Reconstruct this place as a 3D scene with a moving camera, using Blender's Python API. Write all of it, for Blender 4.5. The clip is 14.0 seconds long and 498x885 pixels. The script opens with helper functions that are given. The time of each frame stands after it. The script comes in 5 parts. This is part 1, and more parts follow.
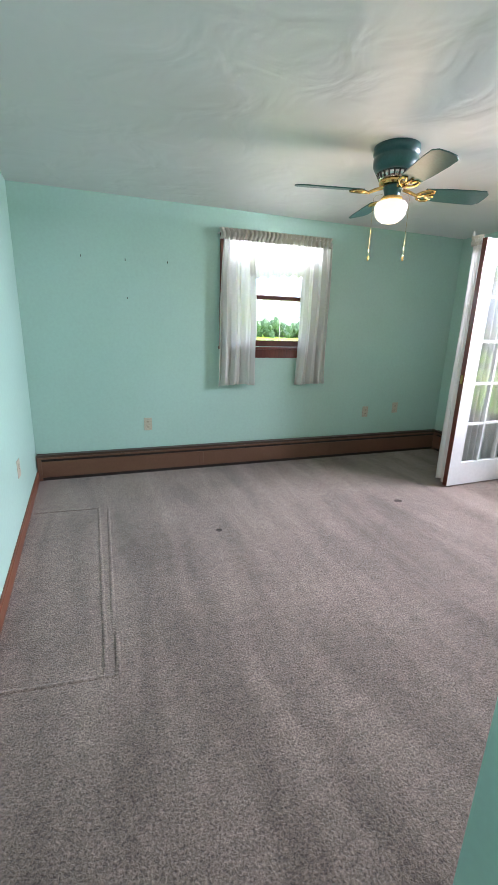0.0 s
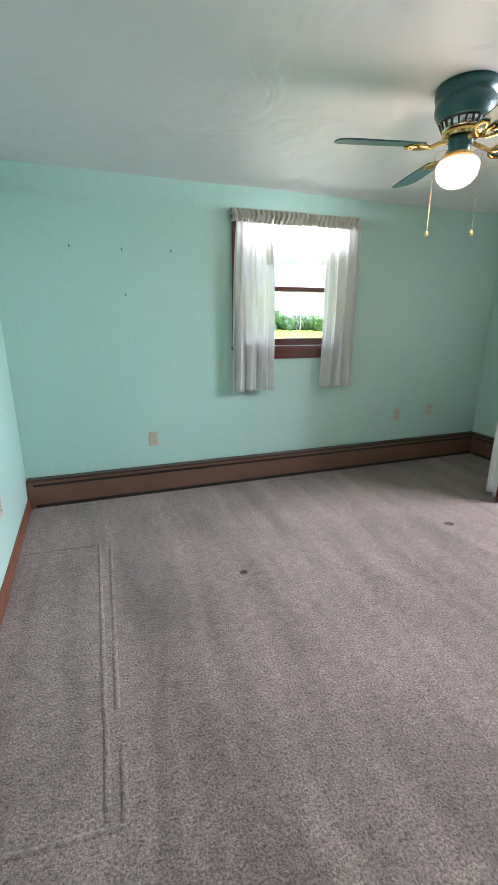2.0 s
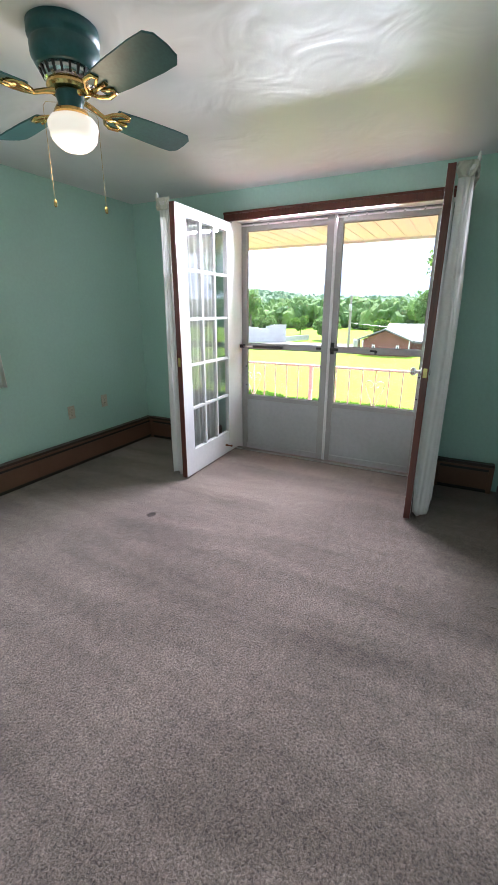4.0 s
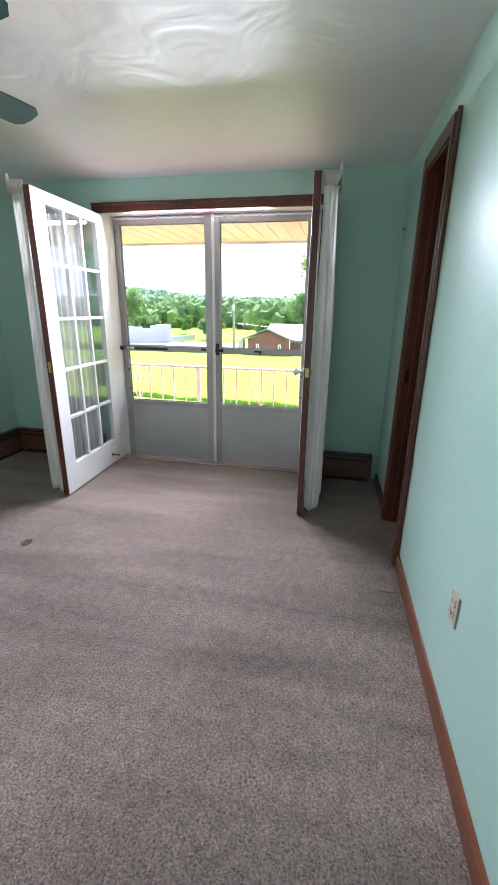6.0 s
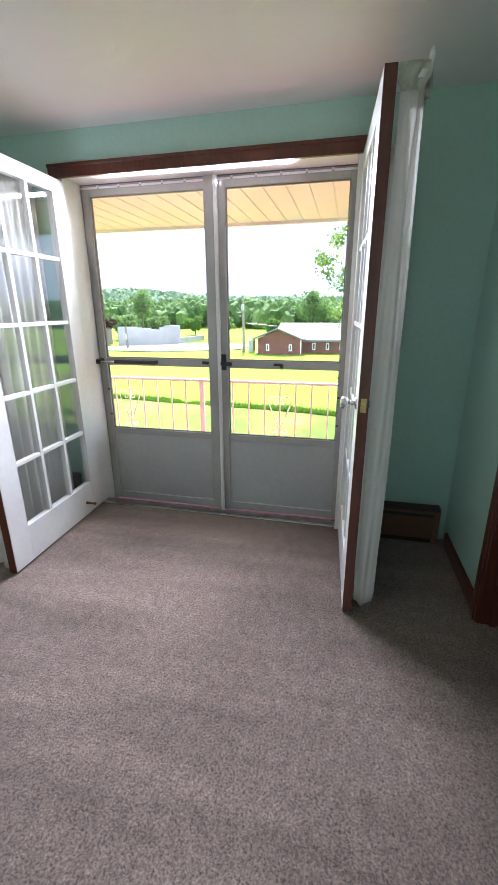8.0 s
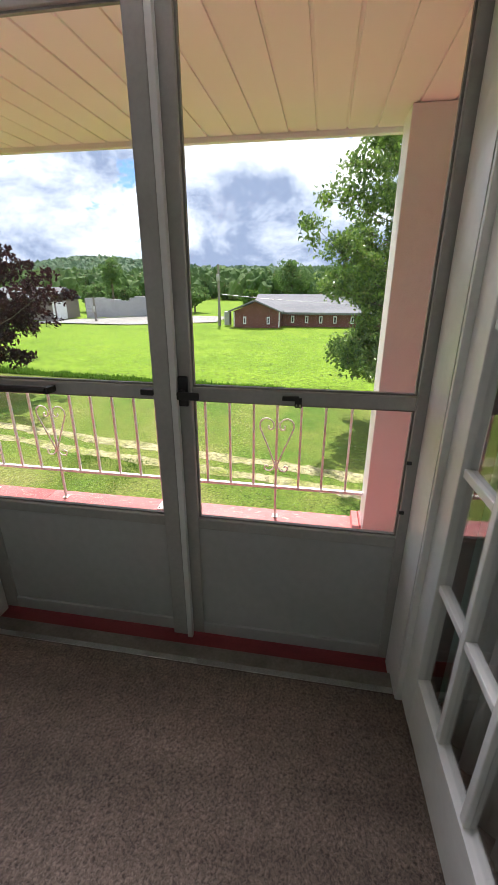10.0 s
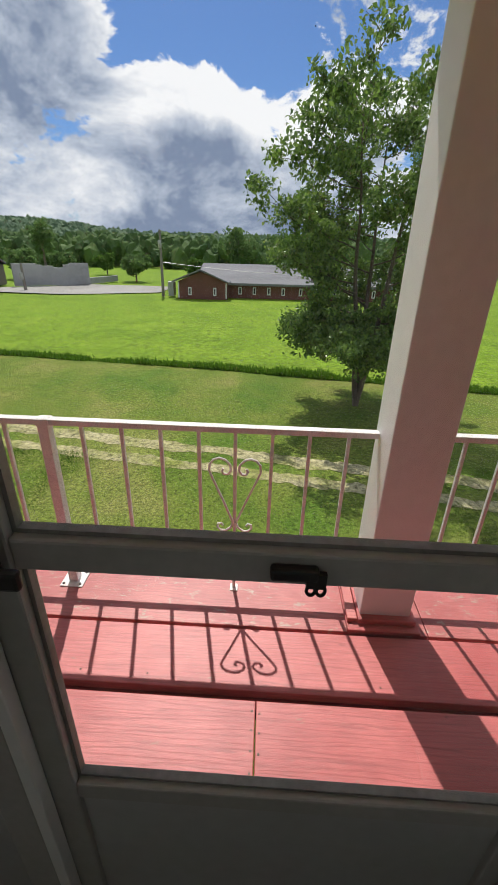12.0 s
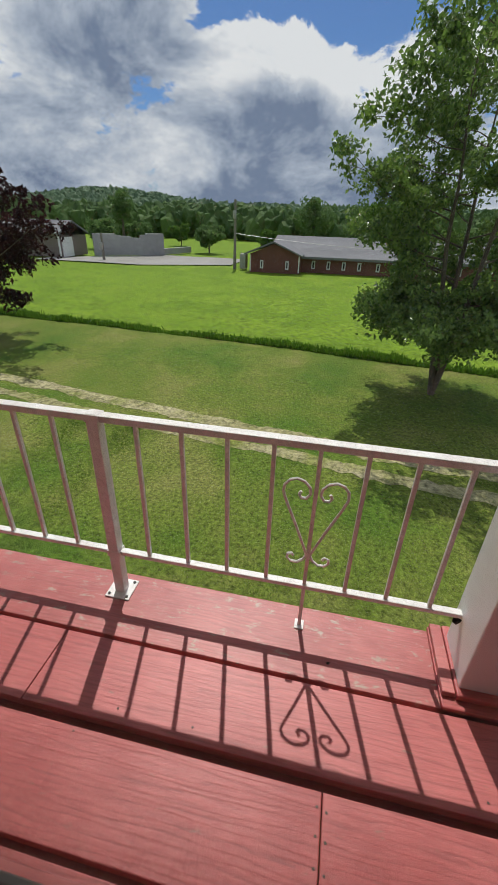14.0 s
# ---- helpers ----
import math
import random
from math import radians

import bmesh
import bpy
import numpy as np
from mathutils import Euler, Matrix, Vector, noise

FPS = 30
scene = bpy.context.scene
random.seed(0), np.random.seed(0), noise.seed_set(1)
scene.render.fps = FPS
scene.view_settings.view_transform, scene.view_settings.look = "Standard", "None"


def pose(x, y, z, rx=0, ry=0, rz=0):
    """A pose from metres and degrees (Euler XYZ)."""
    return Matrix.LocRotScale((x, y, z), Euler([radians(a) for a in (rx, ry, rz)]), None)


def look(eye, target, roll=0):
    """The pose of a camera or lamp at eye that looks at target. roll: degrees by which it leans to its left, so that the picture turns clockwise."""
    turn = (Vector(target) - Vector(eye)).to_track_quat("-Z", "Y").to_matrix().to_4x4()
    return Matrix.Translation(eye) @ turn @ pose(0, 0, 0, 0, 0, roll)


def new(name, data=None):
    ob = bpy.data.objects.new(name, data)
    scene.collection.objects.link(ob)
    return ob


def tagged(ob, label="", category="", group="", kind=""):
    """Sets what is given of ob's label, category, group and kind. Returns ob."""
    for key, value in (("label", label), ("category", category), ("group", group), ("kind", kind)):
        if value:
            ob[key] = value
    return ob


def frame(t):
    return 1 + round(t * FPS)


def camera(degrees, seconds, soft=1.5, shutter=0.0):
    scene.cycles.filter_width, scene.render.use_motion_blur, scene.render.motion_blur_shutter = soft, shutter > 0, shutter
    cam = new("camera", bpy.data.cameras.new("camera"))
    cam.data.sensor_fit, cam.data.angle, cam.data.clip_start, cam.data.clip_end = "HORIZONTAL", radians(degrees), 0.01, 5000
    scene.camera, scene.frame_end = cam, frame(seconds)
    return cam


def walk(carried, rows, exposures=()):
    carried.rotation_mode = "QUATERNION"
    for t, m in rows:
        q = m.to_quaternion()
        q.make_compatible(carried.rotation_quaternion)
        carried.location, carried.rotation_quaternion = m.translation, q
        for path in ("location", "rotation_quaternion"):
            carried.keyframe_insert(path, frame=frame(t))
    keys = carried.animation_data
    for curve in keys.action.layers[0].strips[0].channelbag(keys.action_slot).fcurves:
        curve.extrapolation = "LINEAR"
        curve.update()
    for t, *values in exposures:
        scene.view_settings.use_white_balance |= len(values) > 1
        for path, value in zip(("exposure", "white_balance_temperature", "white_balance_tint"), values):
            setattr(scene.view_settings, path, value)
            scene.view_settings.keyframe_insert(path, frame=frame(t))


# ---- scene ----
cam = camera(62.2, 14.0)
PATH = [
    (0, (0.438, 1.194, 1.306), (1.093, 3.006, 0.771), 1.8),
    (0.5, (0.379, 1.334, 1.29), (0.825, 3.205, 0.742), 1.3),
    (1, (0.387, 1.467, 1.301), (0.694, 3.363, 0.745), 0.9),
    (1.5, (0.448, 1.577, 1.329), (0.766, 3.472, 0.772), 0.7),
    (2, (0.487, 1.716, 1.331), (1.119, 3.528, 0.768), 0.1),
    (2.5, (0.509, 1.845, 1.328), (1.477, 3.492, 0.737), -0.3),
    (3, (0.616, 1.913, 1.331), (1.858, 3.358, 0.724), 0.0),
    (3.5, (0.693, 1.926, 1.322), (2.189, 3.105, 0.712), 0.1),
    (4, (0.685, 1.949, 1.332), (2.381, 2.812, 0.715), -0.0),
    (6.5, (0.884, 1.98, 1.336), (2.75, 2.355, 0.721), 0.8),
    (7, (1.122, 2.028, 1.337), (2.978, 2.459, 0.728), 0.3),
    (7.5, (1.41, 2.15, 1.337), (3.267, 2.582, 0.732), 0.1),
    (8, (1.719, 2.209, 1.328), (3.572, 2.64, 0.711), -0.3),
    (10.4, (3.249, 2.59, 1.344), (5.072, 2.869, 0.571), 0.3),
    (11, (3.534, 2.629, 1.331), (5.357, 2.817, 0.53), 1.0),
    (11.5, (3.774, 2.629, 1.328), (5.591, 2.747, 0.501), 1.1),
    (12, (3.936, 2.659, 1.315), (5.744, 2.73, 0.462), 1.5),
    (12.5, (4.046, 2.692, 1.309), (5.841, 2.74, 0.428), 2.1),
    (13, (4.143, 2.7, 1.299), (5.918, 2.817, 0.384), 2.5),
    (13.5, (4.213, 2.695, 1.29), (5.963, 2.927, 0.351), 2.2),
    (14, (4.276, 2.772, 1.28), (5.997, 3.114, 0.322), 1.9),
]
EXPOSURES = [(0, 2.72, 5850, 15), (2, 2.78, 5850, 15), (3, 2.44, 5800, 15), (4, 2.32, 5800, 15), (6.5, 2.36, 5750, 14), (8.2, 2.08, 5800, 14), (10.3, 0.55, 6450, 14), (11.5, 0.0, 6500, 12), (13, -0.42, 6350, 12), (14, -0.54, 6350, 10)]
walk(cam, [(t, look(eye, target, roll)) for t, eye, target, roll in PATH], exposures=EXPOSURES)

# ---- world, sun ----
SUN_WAY = Vector((-0.61, -0.14, -1.0)).normalized()
world = bpy.data.worlds.new("sky")
scene.world = world
world.use_nodes = True


def build_sky():
    nt = world.node_tree
    nt.nodes.clear()
    N, L = nt.nodes.new, nt.links.new
    out = N("ShaderNodeOutputWorld")
    sky = N("ShaderNodeTexSky")
    sky.sky_type = "NISHITA"
    sky.sun_disc = False
    sky.sun_elevation = math.asin(-SUN_WAY.z)
    sky.sun_rotation = math.atan2(-SUN_WAY.x, -SUN_WAY.y)
    sky.air_density, sky.dust_density = 1.0, 0.6
    bg = N("ShaderNodeBackground")
    bg.inputs[1].default_value = 0.085
    deep = N("ShaderNodeMix"); deep.data_type = "RGBA"; deep.blend_type = "MULTIPLY"; deep.inputs[0].default_value = 1.0
    deep.inputs[7].default_value = (0.62, 0.88, 1.25, 1)
    L(sky.outputs[0], deep.inputs[6]); L(deep.outputs[2], bg.inputs[0])
    tc = N("ShaderNodeTexCoord")
    sep = N("ShaderNodeSeparateXYZ")
    L(tc.outputs["Generated"], sep.inputs[0])
    com = N("ShaderNodeCombineXYZ")
    L(sep.outputs[0], com.inputs[0]); L(sep.outputs[1], com.inputs[1])
    zz = N("ShaderNodeMath"); zz.operation = "MULTIPLY"; zz.inputs[1].default_value = 1.7
    L(sep.outputs[2], zz.inputs[0]); L(zz.outputs[0], com.inputs[2])

    def field(offset, detail):
        """Cloud density: billowing noise, gathered into the large masses and clear gaps of the day."""
        mp = N("ShaderNodeMapping"); mp.inputs["Location"].default_value = offset
        L(com.outputs[0], mp.inputs[0])
        n = N("ShaderNodeTexNoise")
        n.inputs["Scale"].default_value = 4.6
        n.inputs["Detail"].default_value = detail
        n.inputs["Roughness"].default_value = 0.64
        n.inputs["Distortion"].default_value = 0.25
        mv = N("ShaderNodeMapping"); mv.inputs["Location"].default_value = CLOUD
        L(mp.outputs[0], mv.inputs[0]); L(mv.outputs[0], n.inputs["Vector"])
        total = n.outputs[0]
        for centre, radius, weight in MASSES:
            way = Vector((centre[0], centre[1], centre[2] * 1.7))
            dist = N("ShaderNodeVectorMath"); dist.operation = "DISTANCE"; dist.inputs[1].default_value = way
            L(mp.outputs[0], dist.inputs[0])
            soft = N("ShaderNodeMapRange"); soft.interpolation_type = "SMOOTHSTEP"
            soft.inputs[1].default_value, soft.inputs[2].default_value = radius, radius * 0.25
            soft.inputs[3].default_value, soft.inputs[4].default_value = 0.0, weight
            L(dist.outputs["Value"], soft.inputs[0])
            add = N("ShaderNodeMath"); L(total, add.inputs[0]); L(soft.outputs[0], add.inputs[1]); total = add.outputs[0]
        return total

    here = field((0, 0, 0), 10)
    above = field((0.0, 0.02, 0.13), 8)
    mask = N("ShaderNodeMapRange"); mask.interpolation_type = "SMOOTHSTEP"
    mask.inputs[1].default_value, mask.inputs[2].default_value = 0.405, 0.455
    L(here, mask.inputs[0])
    thick = N("ShaderNodeMath"); thick.operation = "MULTIPLY_ADD"
    thick.inputs[1].default_value, thick.inputs[2].default_value = -0.20, 0.0
    L(here, thick.inputs[0])
    dif = N("ShaderNodeMath"); dif.operation = "SUBTRACT"
    L(thick.outputs[0], dif.inputs[0])
    half = N("ShaderNodeMath"); half.operation = "MULTIPLY"; half.inputs[1].default_value = 0.85
    L(above, half.inputs[0]); L(half.outputs[0], dif.inputs[1])
    shade = N("ShaderNodeValToRGB")
    e = shade.color_ramp.elements
    e[0].position, e[0].color = 0.0, (0.23, 0.29, 0.41, 1)
    e[1].position, e[1].color = 1.0, (1.0, 1.0, 1.0, 1)
    mid = e.new(0.42); mid.color = (0.50, 0.56, 0.66, 1)
    rng = N("ShaderNodeMapRange"); rng.inputs[1].default_value, rng.inputs[2].default_value = -0.670, -0.405
    L(dif.outputs[0], rng.inputs[0]); L(rng.outputs[0], shade.inputs[0])
    cloud = N("ShaderNodeBackground")
    cloud.inputs[1].default_value = 1.12
    L(shade.outputs[0], cloud.inputs[0])
    mix = N("ShaderNodeMixShader")
    L(mask.outputs[0], mix.inputs[0]); L(bg.outputs[0], mix.inputs[1]); L(cloud.outputs[0], mix.inputs[2])
    L(mix.outputs[0], out.inputs[0])


CLOUD = (3.1, 1.7, 0.4)
# the day's large clouds (positive) and clear gaps (negative): direction, radius, weight
MASSES = (((0.945, 0.07, 0.335), 0.17, -0.20), ((0.92, 0.21, 0.355), 0.18, -0.20), ((0.91, -0.23, 0.36), 0.18, -0.14),
          ((0.968, 0.16, 0.17), 0.34, 0.10), ((0.95, -0.10, 0.265), 0.16, 0.06), ((0.846, 0.465, 0.26), 0.26, 0.10),
          ((0.99, 0.10, 0.03), 0.30, 0.06), ((0.86, 0.52, 0.08), 0.22, -0.02))
build_sky()
sun = new("sun", bpy.data.lights.new("sun", "SUN"))
sun.data.energy, sun.data.angle, sun.data.color = 5.0, radians(0.55), (1.0, 0.95, 0.87)
sun.matrix_world = look((0, 0, 30), Vector((0, 0, 30)) + SUN_WAY)


def sky_lamp(name, eye, way, sx, sy, watts, spread=140, tone=(0.92, 0.93, 1.0)):
    """Daylight entering at an opening."""
    lamp = new(name, bpy.data.lights.new(name, "AREA"))
    lamp.data.shape, lamp.data.size, lamp.data.size_y = "RECTANGLE", sx, sy
    lamp.data.energy, lamp.data.color = watts, tone
    lamp.data.spread = radians(spread)
    lamp.matrix_world = look(eye, Vector(eye) + Vector(way))


# along the heads of the window's and the double doors' openings
sky_lamp("window_sky", (1.98, 4.965, 2.000), (0, -1, -0.2), 0.80, 0.024, 1.1)
sky_lamp("door_sky", (4.272, 3.10, 2.006), (-1, 0, -0.54), 1.10, 0.020, 14.0, 112, (0.96, 0.94, 1.0))


# ---- mesh helpers ----
def link(name, bm, material, parent=None, label="", smooth=False):
    me = bpy.data.meshes.new(name)
    bm.to_mesh(me)
    bm.free()
    if smooth:
        for p in me.polygons:
            p.use_smooth = True
    me.materials.append(material)
    ob = new(name, me)
    if parent is not None:
        ob.parent = parent
    if label:
        ob["label"] = label
    return ob


def part(name, bm, material, parent, label="", smooth=False):
    return link(name, bm, material, parent, label, smooth)


def thing(name, label, category, group="", kind="", at=(0, 0, 0)):
    ob = new(name)
    ob.location = at
    ob.empty_display_size = 0.1
    return tagged(ob, label, category, group, kind)


def structure(name, bm, material, label, category="", smooth=False):
    return tagged(link(name, bm, material, smooth=smooth), label, category or name.split("_")[0], "", "structure")


def box(x0, x1, y0, y1, z0, z1, bevel=0.0, bm=None):
    own = bmesh.new()
    bmesh.ops.create_cube(own, size=1.0, matrix=Matrix.Translation(((x0 + x1) / 2, (y0 + y1) / 2, (z0 + z1) / 2))
                          @ Matrix.Diagonal((abs(x1 - x0), abs(y1 - y0), abs(z1 - z0), 1)))
    if bevel:
        bmesh.ops.bevel(own, geom=own.edges[:], offset=bevel, segments=2, affect="EDGES", profile=0.5)
    return merge(bm, own)


def merge(bm, own):
    if bm is None:
        return own
    me = bpy.data.meshes.new("tmp")
    own.to_mesh(me)
    own.free()
    bm.from_mesh(me)
    bpy.data.meshes.remove(me)
    return bm


def prism(points, z0, z1, bm=None):
    bm = bm or bmesh.new()
    low = [bm.verts.new((x, y, z0)) for x, y in points]
    top = [bm.verts.new((x, y, z1)) for x, y in points]
    n = len(points)
    bm.faces.new(low[::-1])
    bm.faces.new(top)
    for i in range(n):
        bm.faces.new((low[i], low[(i + 1) % n], top[(i + 1) % n], top[i]))
    bmesh.ops.recalc_face_normals(bm, faces=bm.faces[:])
    return bm


def lathe(profile, bm=None, seg=32, at=(0, 0, 0)):
    """profile: (radius, z) from top to bottom, turned about a vertical axis."""
    bm = bm or bmesh.new()
    rings = []
    for r, z in profile:
        rings.append([bm.verts.new((at[0] + r * math.cos(2 * math.pi * i / seg), at[1] + r * math.sin(2 * math.pi * i / seg), at[2] + z)) for i in range(seg)])
    for a, b in zip(rings, rings[1:]):
        for i in range(seg):
            bm.faces.new((a[i], b[i], b[(i + 1) % seg], a[(i + 1) % seg]))
    bm.faces.new(rings[0])
    bm.faces.new(rings[-1][::-1])
    bmesh.ops.recalc_face_normals(bm, faces=bm.faces[:])
    return bm


def tube(points, radius, bm=None, seg=8, closed_ends=True):
    """A round bar along points; radius a number or one for each point."""
    bm = bm or bmesh.new()
    pts = [Vector(p) for p in points]
    rs = radius if isinstance(radius, (list, tuple)) else [radius] * len(pts)
    rings, side = [], None
    for i, p in enumerate(pts):
        d = (pts[min(i + 1, len(pts) - 1)] - pts[max(i - 1, 0)]).normalized()
        if side is None:
            side = d.orthogonal().normalized()
        side = (side - d * side.dot(d)).normalized()
        up = d.cross(side)
        rings.append([bm.verts.new(p + (side * math.cos(2 * math.pi * k / seg) + up * math.sin(2 * math.pi * k / seg)) * rs[i]) for k in range(seg)])
    for a, b in zip(rings, rings[1:]):
        for k in range(seg):
            bm.faces.new((a[k], b[k], b[(k + 1) % seg], a[(k + 1) % seg]))
    if closed_ends:
        bm.faces.new(rings[0][::-1])
        bm.faces.new(rings[-1])
    return bm


def raw(name, verts, faces, material, parent=None, smooth=False):
    me = bpy.data.meshes.new(name)
    me.from_pydata(verts, [], faces)
    me.update()
    if smooth:
        me.polygons.foreach_set("use_smooth", [True] * len(me.polygons))
    me.materials.append(material)
    ob = new(name, me)
    if parent is not None:
        ob.parent = parent
    return ob


# ---- materials ----
def nodes_of(name):
    m = bpy.data.materials.new(name)
    m.use_nodes = True
    nt = m.node_tree
    return m, nt, nt.nodes["Principled BSDF"]


def surf(name, c1, c2, scale=2.0, fine=60.0, rough=0.5, rough_var=0.1, bump=0.15, depth=0.002, metallic=0.0, stretch=(1, 1, 1),
         contrast=(0.35, 0.65), speck=0.12, per_object=0.0, coat=0.0, translucent=0.0, local=False):
    """A painted or natural surface: two tones blended at a large scale, fine grain in tone, gloss and relief."""
    m, nt, bsdf = nodes_of(name)
    N, L = nt.nodes.new, nt.links.new
    if local:
        src = N("ShaderNodeTexCoord").outputs["Object"]
    else:
        src = N("ShaderNodeNewGeometry").outputs["Position"]
    mp = N("ShaderNodeMapping"); mp.inputs["Scale"].default_value = stretch
    L(src, mp.inputs[0])
    big = N("ShaderNodeTexNoise"); big.inputs["Scale"].default_value = scale; big.inputs["Detail"].default_value = 5
    small = N("ShaderNodeTexNoise"); small.inputs["Scale"].default_value = fine; small.inputs["Detail"].default_value = 4
    L(mp.outputs[0], big.inputs["Vector"]); L(mp.outputs[0], small.inputs["Vector"])
    ramp = N("ShaderNodeMapRange"); ramp.inputs[1].default_value, ramp.inputs[2].default_value = contrast
    L(big.outputs[0], ramp.inputs[0])
    mix = N("ShaderNodeMix"); mix.data_type = "RGBA"
    mix.inputs[6].default_value, mix.inputs[7].default_value = (*c1, 1), (*c2, 1)
    L(ramp.outputs[0], mix.inputs[0])
    grain = N("ShaderNodeMapRange")
    grain.inputs[1].default_value, grain.inputs[2].default_value = 0.3, 0.7
    grain.inputs[3].default_value, grain.inputs[4].default_value = 1 - speck, 1 + speck
    L(small.outputs[0], grain.inputs[0])
    fac = grain.outputs[0]
    if per_object:
        info = N("ShaderNodeObjectInfo")
        vary = N("ShaderNodeMapRange"); vary.inputs[3].default_value, vary.inputs[4].default_value = 1 - per_object, 1 + per_object
        L(info.outputs["Random"], vary.inputs[0])
        mul = N("ShaderNodeMath"); mul.operation = "MULTIPLY"
        L(fac, mul.inputs[0]); L(vary.outputs[0], mul.inputs[1]); fac = mul.outputs[0]
    scl = N("ShaderNodeVectorMath"); scl.operation = "SCALE"
    L(mix.outputs[2], scl.inputs[0]); L(fac, scl.inputs["Scale"])
    L(scl.outputs[0], bsdf.inputs["Base Color"])
    rr = N("ShaderNodeMapRange"); rr.inputs[3].default_value, rr.inputs[4].default_value = max(rough - rough_var, 0.02), min(rough + rough_var, 1)
    L(big.outputs[0], rr.inputs[0]); L(rr.outputs[0], bsdf.inputs["Roughness"])
    bsdf.inputs["Metallic"].default_value = metallic
    bsdf.inputs["Coat Weight"].default_value = coat
    if bump:
        bp = N("ShaderNodeBump"); bp.inputs["Strength"].default_value = bump; bp.inputs["Distance"].default_value = depth
        L(small.outputs[0], bp.inputs["Height"]); L(bp.outputs[0], bsdf.inputs["Normal"])
    if translucent:
        out = nt.nodes["Material Output"]
        tr = N("ShaderNodeBsdfTranslucent"); L(scl.outputs[0], tr.inputs[0])
        ms = N("ShaderNodeMixShader"); ms.inputs[0].default_value = translucent
        L(bsdf.outputs[0], ms.inputs[1]); L(tr.outputs[0], ms.inputs[2]); L(ms.outputs[0], out.inputs[0])
    return m


def carpet_material():
    m, nt, bsdf = nodes_of("carpet")
    N, L = nt.nodes.new, nt.links.new
    pos = N("ShaderNodeNewGeometry").outputs["Position"]
    tuft = N("ShaderNodeTexNoise"); tuft.inputs["Scale"].default_value = 122; tuft.inputs["Detail"].default_value = 4; tuft.inputs["Roughness"].default_value = 0.68; tuft.inputs["Distortion"].default_value = 0.5
    L(pos, tuft.inputs["Vector"])
    clump = N("ShaderNodeTexNoise"); clump.inputs["Scale"].default_value = 24; clump.inputs["Detail"].default_value = 3; clump.inputs["Roughness"].default_value = 0.6
    L(pos, clump.inputs["Vector"])
    mp = N("ShaderNodeMapping"); mp.inputs["Scale"].default_value = (3.6, 0.55, 1); mp.inputs["Rotation"].default_value = (0, 0, radians(12))
    L(pos, mp.inputs[0])
    lane = N("ShaderNodeTexNoise"); lane.inputs["Scale"].default_value = 1.5; lane.inputs["Detail"].default_value = 4; lane.inputs["Distortion"].default_value = 0.6
    L(mp.outputs[0], lane.inputs["Vector"])
    wear = N("ShaderNodeTexNoise"); wear.inputs["Scale"].default_value = 1.1; wear.inputs["Detail"].default_value = 5
    L(pos, wear.inputs["Vector"])
    add = N("ShaderNodeMath"); add.operation = "ADD"
    L(lane.outputs[0], add.inputs[0]); L(wear.outputs[0], add.inputs[1])
    ramp = N("ShaderNodeMapRange"); ramp.inputs[1].default_value, ramp.inputs[2].default_value = 0.70, 1.30
    L(add.outputs[0], ramp.inputs[0])
    mix = N("ShaderNodeMix"); mix.data_type = "RGBA"
    mix.inputs[6].default_value, mix.inputs[7].default_value = (0.136, 0.103, 0.084, 1), (0.284, 0.217, 0.180, 1)
    L(ramp.outputs[0], mix.inputs[0])
    g = N("ShaderNodeMapRange"); g.inputs[1].default_value, g.inputs[2].default_value, g.inputs[3].default_value, g.inputs[4].default_value = 0.33, 0.67, 0.38, 1.58
    L(tuft.outputs[0], g.inputs[0])
    g2 = N("ShaderNodeMapRange"); g2.inputs[1].default_value, g2.inputs[2].default_value, g2.inputs[3].default_value, g2.inputs[4].default_value = 0.3, 0.7, 0.80, 1.18
    L(clump.outputs[0], g2.inputs[0])
    gm = N("ShaderNodeMath"); gm.operation = "MULTIPLY"; L(g.outputs[0], gm.inputs[0]); L(g2.outputs[0], gm.inputs[1])
    scl = N("ShaderNodeVectorMath"); scl.operation = "SCALE"
    L(mix.outputs[2], scl.inputs[0]); L(gm.outputs[0], scl.inputs["Scale"])
    L(scl.outputs[0], bsdf.inputs["Base Color"])
    bsdf.inputs["Roughness"].default_value = 0.95
    bsdf.inputs["Specular IOR Level"].default_value = 0.1
    bsdf.inputs["Sheen Weight"].default_value = 0.25
    bp = N("ShaderNodeBump"); bp.inputs["Strength"].default_value = 0.9; bp.inputs["Distance"].default_value = 0.008
    L(tuft.outputs[0], bp.inputs["Height"]); L(bp.outputs[0], bsdf.inputs["Normal"])
    return m


